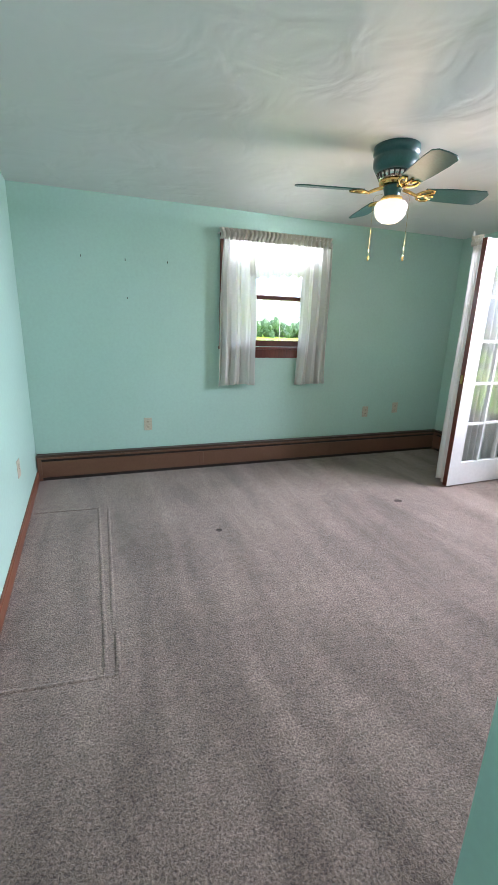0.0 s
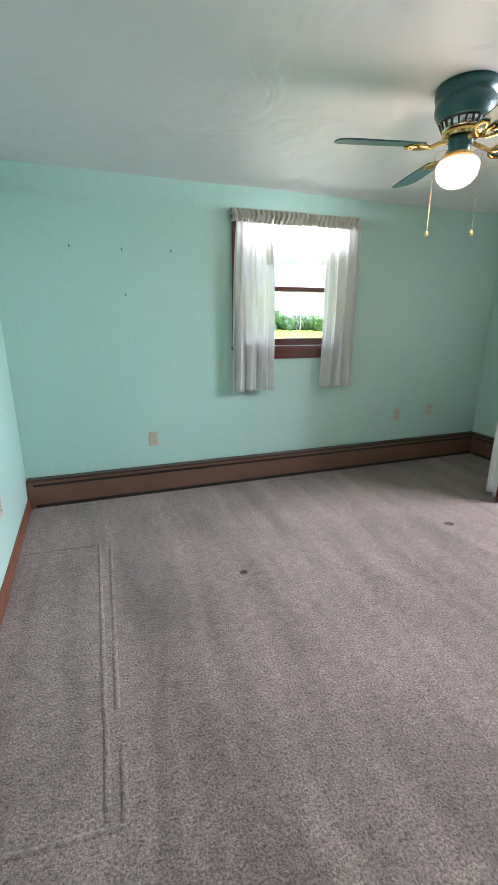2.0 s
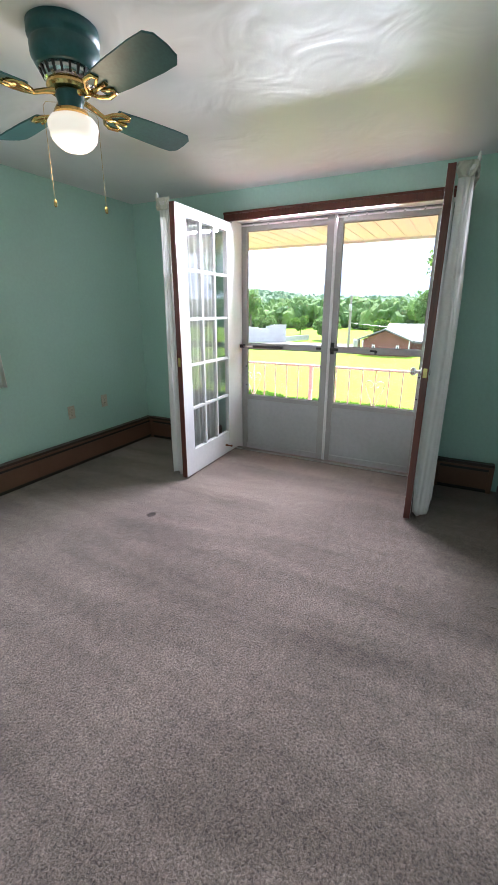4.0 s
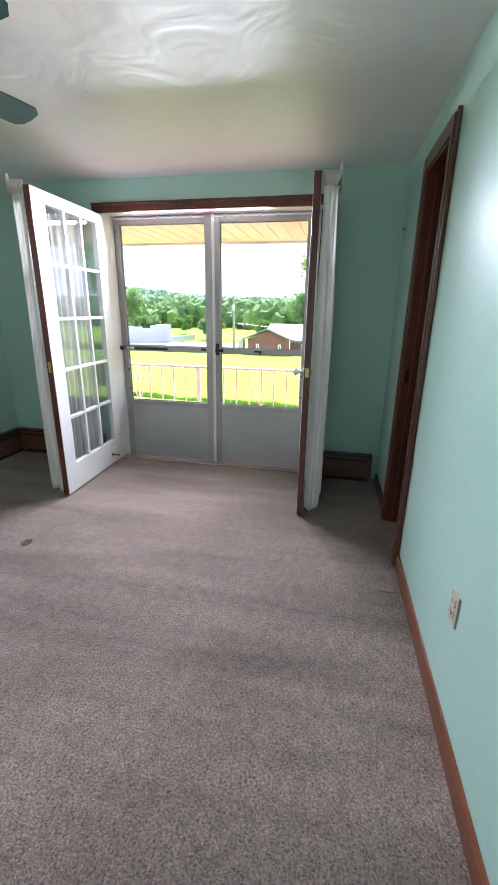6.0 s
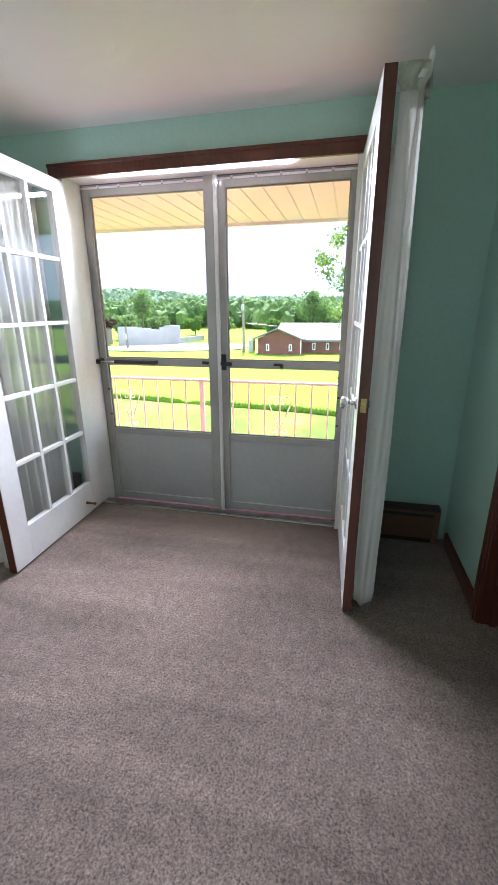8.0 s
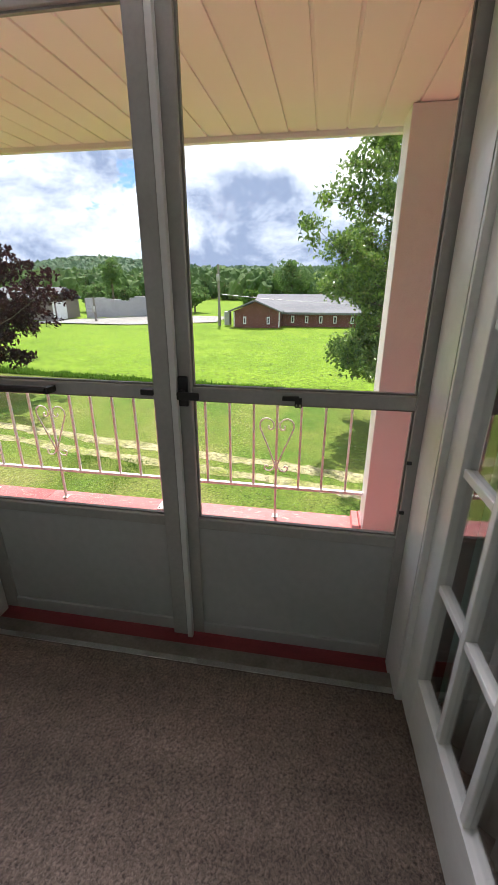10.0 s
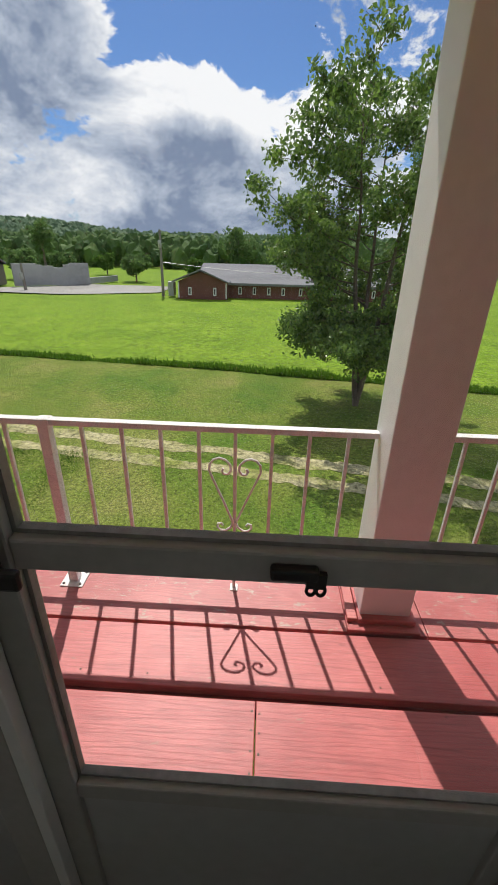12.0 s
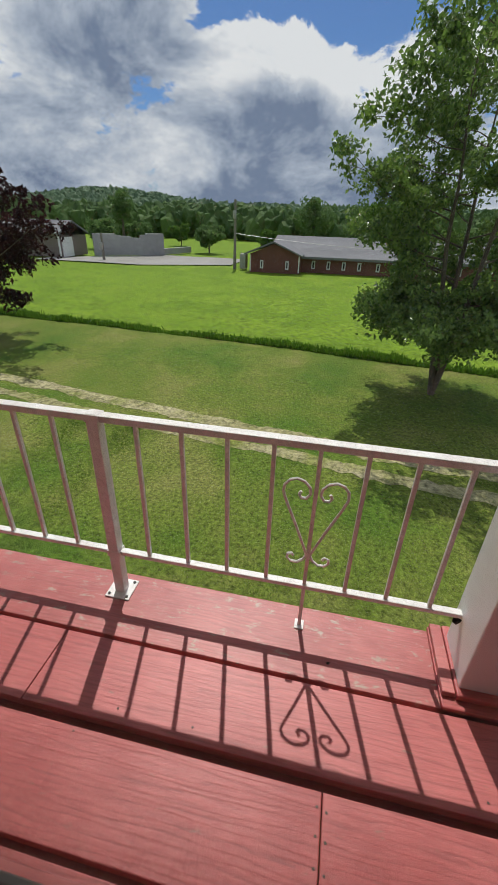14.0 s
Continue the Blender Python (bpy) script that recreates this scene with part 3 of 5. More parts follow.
for pts in ([(-0.07, 4.20), (0.363, 4.17), (0.386, 2.60)], [(0.0, 2.615), (0.43, 2.575)], [(0.430, 2.575), (0.429, 2.80)], [(0.422, 2.95), (0.427, 4.16)]):
    tagged(link("carpet_seam", carpet_seam(pts), CARPET, smooth=True), "raised seam in the grey-beige carpet", "carpet seam", "carpet seams", "structure")


def carpet_hole(x, y, r, a):
    bm = bmesh.new()
    ring = []
    for i in range(14):
        t = 2 * math.pi * i / 14
        q = r * (1 + 0.35 * noise.noise((x * 9 + i, y * 7, 2)))
        ring.append(bm.verts.new((x + q * math.cos(t) * a, y + q * math.sin(t), 0.004)))
    c = bm.verts.new((x, y, 0.0015))
    for i in range(14):
        bm.faces.new((ring[i], ring[(i + 1) % 14], c))
    return bm


BURN = surf("burnt_carpet", (0.05, 0.04, 0.034), (0.09, 0.07, 0.06), 30, 140, 0.95, 0.02, 0.5, 0.004, speck=0.3)
for x, y, r, a in ((1.115, 3.597, 0.022, 1.0), (2.624, 3.678, 0.028, 1.3)):
    tagged(link("carpet_hole", carpet_hole(x, y, r, a), BURN), "small dark burnt hole in the carpet", "carpet hole", "carpet holes", "structure")
PATCH = surf("carpet_patch", (0.20, 0.160, 0.136), (0.26, 0.210, 0.180), 6, 110, 0.95, 0.02, 0.8, 0.006, speck=0.3)
tagged(link("carpet_patch", box(2.625, 2.705, 1.585, 1.668, -0.002, 0.004, 0.0015), PATCH), "small paler square patch in the carpet", "carpet patch", "", "structure")


# ---- baseboards, heaters, inner doorway ----
def baseboard(points, h=0.085, t=0.013):
    bm = bmesh.new()
    (x0, y0), (x1, y1) = points
    d = Vector((x1 - x0, y1 - y0, 0)).normalized()
    n = Vector((-d.y, d.x, 0))
    prof = ((0, 0), (t, 0), (t, h - 0.012), (t * 0.55, h), (0, h))
    ends = []
    for x, y in points:
        ends.append([bm.verts.new(Vector((x, y, 0)) + n * a + Vector((0, 0, z))) for a, z in prof])
    m = len(prof)
    for k in range(m):
        bm.faces.new((ends[0][k], ends[1][k], ends[1][(k + 1) % m], ends[0][(k + 1) % m]))
    bm.faces.new(ends[0][::-1]); bm.faces.new(ends[1])
    bmesh.ops.recalc_face_normals(bm, faces=bm.faces[:])
    return bm


def on_south(x, off=0.001):
    return (x, south_y(x) + off)


structure("baseboard_west", baseboard([(west_x(4.86) + 0.001, 4.86), (west_x(-1.2) + 0.001, -1.2)]), ORANGEWOOD, "narrow orange-brown stained wooden baseboard", "baseboard")
structure("baseboard_south", baseboard([on_south(0.955), on_south(2.849)]), ORANGEWOOD, "narrow orange-brown stained wooden baseboard", "baseboard")
structure("baseboard_south_end", baseboard([on_south(3.476), on_south(4.04)]), DARKWOOD, "narrow dark stained wooden baseboard", "baseboard")


def heater(length):
    """Baseboard heater along +x from the origin, its back at y = 0, front towards -y."""
    ob = thing("baseboard_heater", "brown enamelled metal baseboard heater along the wall", "heater", "baseboard heaters")
    bm = box(0, length, -0.066, -0.058, 0.028, 0.168, 0.003)
    part("front_panel", bm, HEATER, ob)
    part("back_panel", box(0, length, -0.012, -0.001, 0.0, 0.222, 0.002), HEATER, ob)
    bm = box(0.002, length - 0.002, -0.070, -0.012, 0.205, 0.226, 0.004)
    part("top_hood", bm, HOOD, ob, "dark brown top hood")
    part("hood_lip", box(0.004, length - 0.004, -0.0725, -0.068, 0.190, 0.206, 0.001), HEATER, ob)
    part("damper", box(0.004, length - 0.004, -0.054, -0.047, 0.155, 0.206), SLOT, ob, "dark slot behind the hood")
    # near-black filler stands for the shade below the front panel
    part("base_shadow_rail", box(0.004, length - 0.004, -0.058, -0.012, 0.0, 0.028), SLOT, ob, "lower slot with shade as a dark strip")
    for x in (0.0, length - 0.03):
        part("end_cap", box(x - 0.002, x + 0.032, -0.069, -0.0005, 0.0, 0.224, 0.003), HEATER, ob)
    n = max(1, int(length / 1.2))
    for i in range(1, n):
        x = length * i / n
        part("joint_cover", box(x - 0.02, x + 0.02, -0.0685, -0.065, 0.03, 0.166, 0.001), HEATER, ob)
    return ob


h = heater(4.10 - west_x(4.86) - 0.02)
h.matrix_world = pose(west_x(4.86) + 0.01, YN, 0)
h = heater(0.86)
h.matrix_world = pose(XE, YN - 0.072, 0, 0, 0, -90)
h = heater(0.40)
h.matrix_world = pose(XE, 2.02, 0, 0, 0, -90)
h = heater(1.10)
h.matrix_world = pose(XE, 1.30, 0, 0, 0, -90)


def inner_doorway():
    ob = thing("door_frame", "dark red-brown wooden door frame round an open doorway", "door frame", kind="structure")
    xa, xb = 2.915, 3.413
    y0, y1 = south_y(xa), south_y(xb)
    for x0, x1 in ((xa, xa + 0.018), (xb - 0.018, xb)):
        y = south_y(x0)
        part("jamb", box(x0, x1, y - 0.105, y + 0.012, 0, 2.04, 0.002), DARKWOOD, ob)
    part("head_jamb", prism([(xa + 0.018, y0 - 0.105), (xb - 0.018, y1 - 0.105), (xb - 0.018, y1 + 0.012), (xa + 0.018, y0 + 0.012)], 2.022, 2.04), DARKWOOD, ob)
    for x0, x1 in ((xa - 0.065, xa + 0.012), (xb - 0.012, xb + 0.060)):
        y = south_y((x0 + x1) / 2)
        bm = box(x0, x1, y + 0.001, y + 0.020, 0, 2.105, 0.004)
        box(x0 + 0.014, x1 - 0.014, y + 0.018, y + 0.026, 0, 2.09, 0.003, bm=bm)
        part("casing", bm, DARKWOOD, ob)
        part("casing_back", box(x0, x1, y - 0.110, y - 0.091, 0, 2.105, 0.004), DARKWOOD, ob)
    xc, xd = xa + 0.012, xb - 0.012
    part("head_casing", prism([(xc, south_y(xc) + 0.001), (xd, south_y(xd) + 0.001), (xd, south_y(xd) + 0.020), (xc, south_y(xc) + 0.020)], 2.035, 2.105), DARKWOOD, ob)
    part("stop", box(xb - 0.030, xb - 0.018, y1 - 0.065, y1 - 0.035, 0, 2.022, 0.002), DARKWOOD, ob)
    part("strike_plate", box(xb - 0.021, xb - 0.0175, y1 - 0.030, y1 - 0.006, 0.93, 1.0), BRASS, ob, "small brass strike plate")
    return ob


inner_doorway()


# ---- double doors ----
def scroll(cy, cz, r, a0, a1, shrink, n=22):
    """Points of a spiral in the plane x = 0."""
    pts = []
    for i in range(n + 1):
        f = i / n
        a = radians(a0 + (a1 - a0) * f)
        q = r * (1 - f * shrink)
        pts.append((0, cy + q * math.cos(a), cz + q * math.sin(a)))
    return pts


def french_door(width, label, H=2.03):
    """Door leaf: hinge at the origin, free edge at +x, room face towards -y, 15 panes."""
    ob = thing("french_door", label, "door", "open french doors")
    T = 0.042
    x0, x1 = 0.115, width - 0.135
    z0, z1 = 0.205, 1.935
    part("hinge_stile", box(0, x0, 0, T, 0, H, 0.003), DOORWHITE, ob)
    part("lock_stile", box(x1, width - 0.004, 0, T, 0, H, 0.003), DOORWHITE, ob)
    part("top_rail", box(x0, x1, 0.0015, T - 0.0015, z1, H, 0.002), DOORWHITE, ob)
    part("bottom_rail", box(x0, x1, 0.0015, T - 0.0015, 0, z0, 0.002), DOORWHITE, ob)
    part("edge_strip", box(width - 0.004, width, 0.001, T - 0.001, 0.001, H - 0.001), DARKWOOD, ob, "unpainted dark red-brown door edge")
    cols, rows = 3, 5
    cw, rh, mw = (x1 - x0) / cols, (z1 - z0) / rows, 0.022

    def bar_v(x):
        bm = box(x - mw / 2, x + mw / 2, 0.006, T - 0.006, z0, z1, 0.003)
        return bm

    for i in range(1, cols):
        part("muntin", bar_v(x0 + cw * i), DOORWHITE, ob)
    for j in range(1, rows):
        z = z0 + rh * j
        for i in range(cols):
            a = x0 + cw * i + (mw / 2 if i else 0)
            b = x0 + cw * (i + 1) - (mw / 2 if i < cols - 1 else 0)
            part("muntin", box(a, b, 0.007, T - 0.007, z - mw / 2, z + mw / 2, 0.003), DOORWHITE, ob)
    for j in range(rows):
        for i in range(cols):
            a = x0 + cw * i + (mw / 2 if i else 0)
            b = x0 + cw * (i + 1) - (mw / 2 if i < cols - 1 else 0)
            c = z0 + rh * j + (mw / 2 if j else 0)
            d = z0 + rh * (j + 1) - (mw / 2 if j < rows - 1 else 0)
            p = part("pane", box(a, b, T / 2 - 0.0015, T / 2 + 0.0015, c, d), GLASS, ob)
            p.visible_shadow = False
    for z in (0.2, 1.0, 1.8):
        bm = lathe([(0.005, 0.05), (0.005, -0.05)], seg=10, at=(0.004, -0.004, z))
        part("hinge", bm, CHROME, ob)
    return ob, T


def door_knob(ob, width, T):
    x = width - 0.06
    for s, y in ((-1, 0.0), (1, T)):
        bm = bmesh.new()
        prof = [(0.026, 0), (0.026, 0.006), (0.010, 0.010), (0.010, 0.030), (0.022, 0.036), (0.026, 0.048), (0.023, 0.060), (0.012, 0.064)]
        lathe(prof, bm, 20)
        bmesh.ops.transform(bm, matrix=pose(x, y, 0.955, 90 if s < 0 else -90, 0, 0), verts=bm.verts[:])
        part("knob", bm, CHROME, ob, "worn satin metal door knob", smooth=True)
    part("deadbolt", box(x - 0.012, x + 0.012, T, T + 0.012, 0.85, 0.875, 0.002), BLACK, ob, "small black latch")
    part("latch_plate", box(width - 0.0005, width + 0.0015, T / 2 - 0.011, T / 2 + 0.011, 0.93, 0.985), BRASS, ob, "brass latch plate")


LW = 0.860
left, T = french_door(LW, "white fifteen-pane french door, swung open into the room", 2.008)
left.matrix_world = pose(4.103, 3.884, 0.012, 0, 0, 181.7)
part("latch_plate", box(LW - 0.0005, LW + 0.0015, T / 2 - 0.011, T / 2 + 0.011, 0.90, 0.97), BRASS, left, "brass latch plate")
stop_bm = lathe([(0.011, 0.0), (0.008, 0.012), (0.006, 0.05), (0.010, 0.055), (0.010, 0.065)], seg=14)
bmesh.ops.transform(stop_bm, matrix=pose(0.19, T, 0.085, -90, 0, 0), verts=stop_bm.verts[:])
part("door_stop", stop_bm, ORANGEWOOD, left, "small brown door stop", smooth=True)
right, T = french_door(0.785, "white fifteen-pane french door with metal knobs, swung open")
right.matrix_world = pose(4.118, 2.192, 0.012, 0, 0, 182.9)
door_knob(right, 0.785, T)


def fold_sheet(width, height, folds, amp, seed, nx=110, nz=44, flare=1.0, gather=0.0, drop=0.0):
    """A hanging cloth in the xz plane, top at z = 0, folds in y."""
    rnd = random.Random(seed)
    ph = [rnd.uniform(0, 6.28) for _ in range(6)]
    verts, faces = [], []
    for j in range(nz + 1):
        v = j / nz
        for i in range(nx + 1):
            u = i / nx
            a = amp * (0.35 + 0.65 * min(1, v * 3)) * (1 - gather * v)
            s = math.sin(u * folds * 6.283 + ph[0] + 0.7 * math.sin(u * 9 + ph[1]) + 0.5 * math.sin(v * 2.2 + ph[4]))
            s += 0.45 * math.sin(u * folds * 2.1 * 6.283 + ph[2] + v * 0.8) + 0.5 * math.sin(u * 4.1 + ph[5] + v * 1.5)
            x = (u - 0.5) * width * (1 + (flare - 1) * v) * (1 - gather * v * v) + 0.010 * math.sin(v * 5 + ph[3] + u * 3)
            z = -height * v - drop * v * (0.5 * math.sin(u * 5 + ph[4]) + 0.4 * math.sin(u * folds * 6.283 + ph[0]))
            verts.append((x, a * s * 0.6, z))
    for j in range(nz):
        for i in range(nx):
            k = j * (nx + 1) + i
            faces.append((k, k + 1, k + nx + 2, k + nx + 1))
    return verts, faces


def cloth(name, spec, material, parent, label="", thick=0.0015):
    ob = raw(name, *spec, material, parent, True)
    mod = ob.modifiers.new("thickness", "SOLIDIFY")
    mod.thickness = thick
    if label:
        ob["label"] = label
    return ob


def door_curtain(width, seed, gather):
    ob = thing("door_curtain", "long sheer white curtain hung behind the open door", "curtain", "door curtains")
    for z in (2.02,):
        bm = tube([(0.02, -0.095, z), (width - 0.03, -0.095, z)], 0.006, seg=10)
        part("curtain_rod", bm, RAILWHITE, ob)
        for x in (0.02, width - 0.03):
            bm = box(x - 0.005, x + 0.005, -0.104, -0.001, z - 0.014, z + 0.010, 0.002)
            part("rod_bracket", bm, RAILWHITE, ob)
        bm = lathe([(0.003, 0.035), (0.009, 0.018), (0.011, 0.0), (0.006, -0.012), (0.006, -0.02)], seg=12, at=(0.02, -0.100, z + 0.03))
        part("finial", bm, RAILWHITE, ob, "small white finial", smooth=True)
    c = cloth("sheer", fold_sheet(width - 0.05, 1.995, 9, 0.036, seed, gather=gather, drop=0.02), SHEER, ob)
    c.location = (width / 2, -0.085, 2.03)
    side = cloth("return", fold_sheet(0.088, 1.99, 1.3, 0.018, seed + 2, nx=24, gather=gather, drop=0.01), SHEER, ob, "sheer edge turned back to the door")
    side.matrix_local = pose(0.022, -0.048, 2.03, 0, 0, 90)
    side = cloth("heading_return", fold_sheet(0.092, 0.075, 1.5, 0.008, seed + 3, nx=24, nz=6), VALANCE, ob, "cream gathered heading")
    side.matrix_local = pose(0.012, -0.050, 2.050, 0, 0, 90)
    band = cloth("rod_pocket", fold_sheet(width - 0.05, 0.075, 14, 0.016, seed + 1, nz=6), VALANCE, ob, "cream gathered heading")
    band.location = (width / 2, -0.095, 2.050)
    return ob


dc = door_curtain(0.80, 5, 0.06)
dc.matrix_world = pose(3.235, 3.860, 0.0, 0, 0, 1.7) @ Matrix.Diagonal((1, -1, 1, 1))
dc = door_curtain(0.74, 8, 0.10)
dc.matrix_world = pose(3.345, 2.109, 0.0, 0, 0, 2.9)


# ---- storm doors ----
XS = 4.292         # inner face of the storm doors
DZ = -0.11         # top of the porch deck


def storm_door(y0, y1, label, hinge_side):
    """Aluminium storm door between y0 and y1, two panes above a kick panel."""
    ob = thing("storm_door", label, "storm door", "storm doors")
    T = 0.034
    glass_l, glass_r = (y0 + 0.048, y1 - 0.055) if hinge_side == "l" else (y0 + 0.036, y1 - 0.066)
    part("stile", box(XS, XS + T, y0, glass_l, -0.035, 2.045, 0.004), STORM, ob)
    part("stile", box(XS, XS + T, glass_r, y1, -0.035, 2.045, 0.004), STORM, ob)
    part("top_rail", box(XS + 0.001, XS + T - 0.001, glass_l, glass_r, 1.985, 2.045, 0.003), STORM, ob)
    bm = box(XS + 0.001, XS + T - 0.001, glass_l, glass_r, 0.970, 1.014, 0.004)
    part("mid_rail", bm, STORM, ob)
    bm = box(XS + 0.001, XS + T - 0.001, glass_l, glass_r, 0.475, 0.517, 0.004)
    part("lower_rail", bm, STORM, ob)
    part("kick_panel", box(XS + 0.012, XS + 0.022, glass_l, glass_r, 0.020, 0.475), STORMPANEL, ob, "plain grey lower panel")
    part("bottom_rail", box(XS + 0.001, XS + T - 0.001, glass_l, glass_r, -0.035, 0.020, 0.003), STORMPANEL, ob)
    for a, b in ((0.517, 0.970), (1.014, 1.985)):
        p = part("pane", box(XS + 0.019, XS + 0.022, glass_l, glass_r, a, b), STORMGLASS, ob)
        p.visible_shadow = False
        bm = bmesh.new()
        for q in ((glass_l, glass_l + 0.006, a, b), (glass_r - 0.006, glass_r, a, b), (glass_l + 0.006, glass_r - 0.006, a, a + 0.006), (glass_l + 0.006, glass_r - 0.006, b - 0.006, b)):
            box(XS + 0.014, XS + 0.028, *q, bm=bm)
        part("gasket", bm, GASKET, ob, "grey glazing strip")
    for z in (0.62, 0.80):
        yy = glass_l - 0.004 if hinge_side == "r" else glass_r + 0.004
        part("pane_clip", box(XS - 0.006, XS + 0.002, yy - 0.008, yy + 0.008, z - 0.006, z + 0.006, 0.002), BLACK, ob, "small dark pane clip")
    return ob


sl = storm_door(3.020, 3.862, "grey aluminium storm door with glass over a panel", "l")
sr = storm_door(2.206, 3.008, "grey aluminium storm door with latch and glass panes", "r")
bm = box(XS - 0.024, XS - 0.001, 3.006, 3.064, -0.030, 2.045, 0.003)
part("astragal", bm, STORM, sl, "full height grey meeting strip")
part("weather_strip", box(XS - 0.026, XS - 0.001, 2.985, 3.005, -0.042, 2.045, 0.002), DOORWHITE, sl, "narrow white weather strip")
# closer: tube, rod and brackets on the first door's middle rail
bm = tube([(XS - 0.040, 3.44, 0.993), (XS - 0.040, 3.72, 0.993)], 0.013, seg=14)
part("closer_tube", bm, BLACK, sl, "black pneumatic closer")
bm = tube([(XS - 0.040, 3.72, 0.993), (XS - 0.050, 3.83, 0.993)], 0.005, seg=10)
part("closer_rod", bm, CHROME, sl)
part("closer_bracket", box(XS - 0.062, XS, 3.822, 3.852, 0.978, 1.008, 0.003), BLACK, sl)
part("closer_bracket", box(XS - 0.048, XS, 3.428, 3.446, 0.980, 1.004, 0.003), BLACK, sl)
part("latch_catch", box(XS - 0.030, XS - 0.003, 3.064, 3.108, 0.988, 1.008, 0.003), BLACK, sl, "black latch catch")


def storm_latch(y):
    bm = box(XS - 0.014, XS - 0.001, y - 0.016, y + 0.016, 0.952, 1.052, 0.004)
    box(XS - 0.040, XS - 0.010, y - 0.009, y + 0.009, 0.985, 1.010, 0.004, bm=bm)
    box(XS - 0.046, XS - 0.034, y - 0.062, y + 0.012, 0.982, 1.008, 0.005, bm=bm)
    return bm


part("latch_handle", storm_latch(2.968), BLACK, sr, "black lever latch")
bm = box(XS - 0.013, XS + 0.002, 2.592, 2.646, 0.986, 1.002, 0.004)
prism([(XS - 0.012, 2.584), (XS - 0.005, 2.584), (XS - 0.005, 2.606), (XS - 0.012, 2.606)], 0.978, 0.998, bm)
for y in (2.589, 2.600):
    tube([(XS - 0.0085, y + 0.0048 * math.cos(k * math.pi / 8), 0.973 + 0.0068 * math.sin(k * math.pi / 8)) for k in range(17)], 0.0022, bm, 6)
part("catch", bm, BLACK, sr, "small black sash catch")

fr = thing("storm_door_frame", "grey aluminium frame round the storm doors", "door frame", kind="structure")
part("frame_side", box(XS - 0.004, XS + 0.04, 3.864, 3.905, -0.044, 2.09, 0.002), STORM, fr)
part("frame_side", box(XS - 0.004, XS + 0.04, 2.165, 2.204, -0.044, 2.09, 0.002), STORM, fr)
part("frame_head", box(XS - 0.004, XS + 0.04, 2.204, 3.864, 2.048, 2.09, 0.002), STORM, fr)

jam = thing("door_frame", "white-painted jamb and dark red trim of double doors", "door frame", kind="structure")
part("jamb", box(XE + 0.002, 4.286, 3.856, 3.8695, -0.044, 2.054), DOORWHITE, jam)
part("jamb", box(XE + 0.002, 4.286, 2.2005, 2.212, -0.044, 2.054), DOORWHITE, jam)
part("stop_board", box(XE - 0.016, XE - 0.001, 2.140, 2.211, 0, 2.034, 0.003), DOORWHITE, jam)
part("head_jamb", box(XE + 0.002, 4.286, 2.213, 3.855, 2.046, 2.0545), DOORWHITE, jam)
bm = box(XE - 0.020, XE - 0.001, 2.075, 3.925, 2.035, 2.106, 0.004)
box(XE - 0.028, XE - 0.018, 2.075, 3.925, 2.088, 2.106, 0.003, bm=bm)
box(XE - 0.024, XE - 0.018, 2.075, 3.925, 2.035, 2.050, 0.002, bm=bm)
part("head_casing", bm, DARKWOOD, jam, "dark red-brown head casing")
part("side_casing", box(XE - 0.018, XE - 0.001, 3.889, 3.925, 0, 2.034, 0.003), DARKWOOD, jam)
part("side_casing", box(XE - 0.018, XE - 0.001, 2.075, 2.138, 0, 2.034, 0.003), DARKWOOD, jam)

sill = thing("door_sill", "dark red painted sill with metal threshold strip", "door sill", kind="structure")
part("sill_board", box(4.130, 4.345, 2.2, 3.87, -0.2, -0.045, 0.003), REDSILL, sill)
part("threshold_strip", box(4.134, 4.196, 2.213, 3.855, -0.0445, 0.004, 0.004), METALSTRIP, sill, "worn metal threshold strip")
part("edge_strip", box(4.108, 4.133, 2.213, 3.855, 0.0005, 0.008, 0.002), CHROME, sill, "pale metal carpet edging")


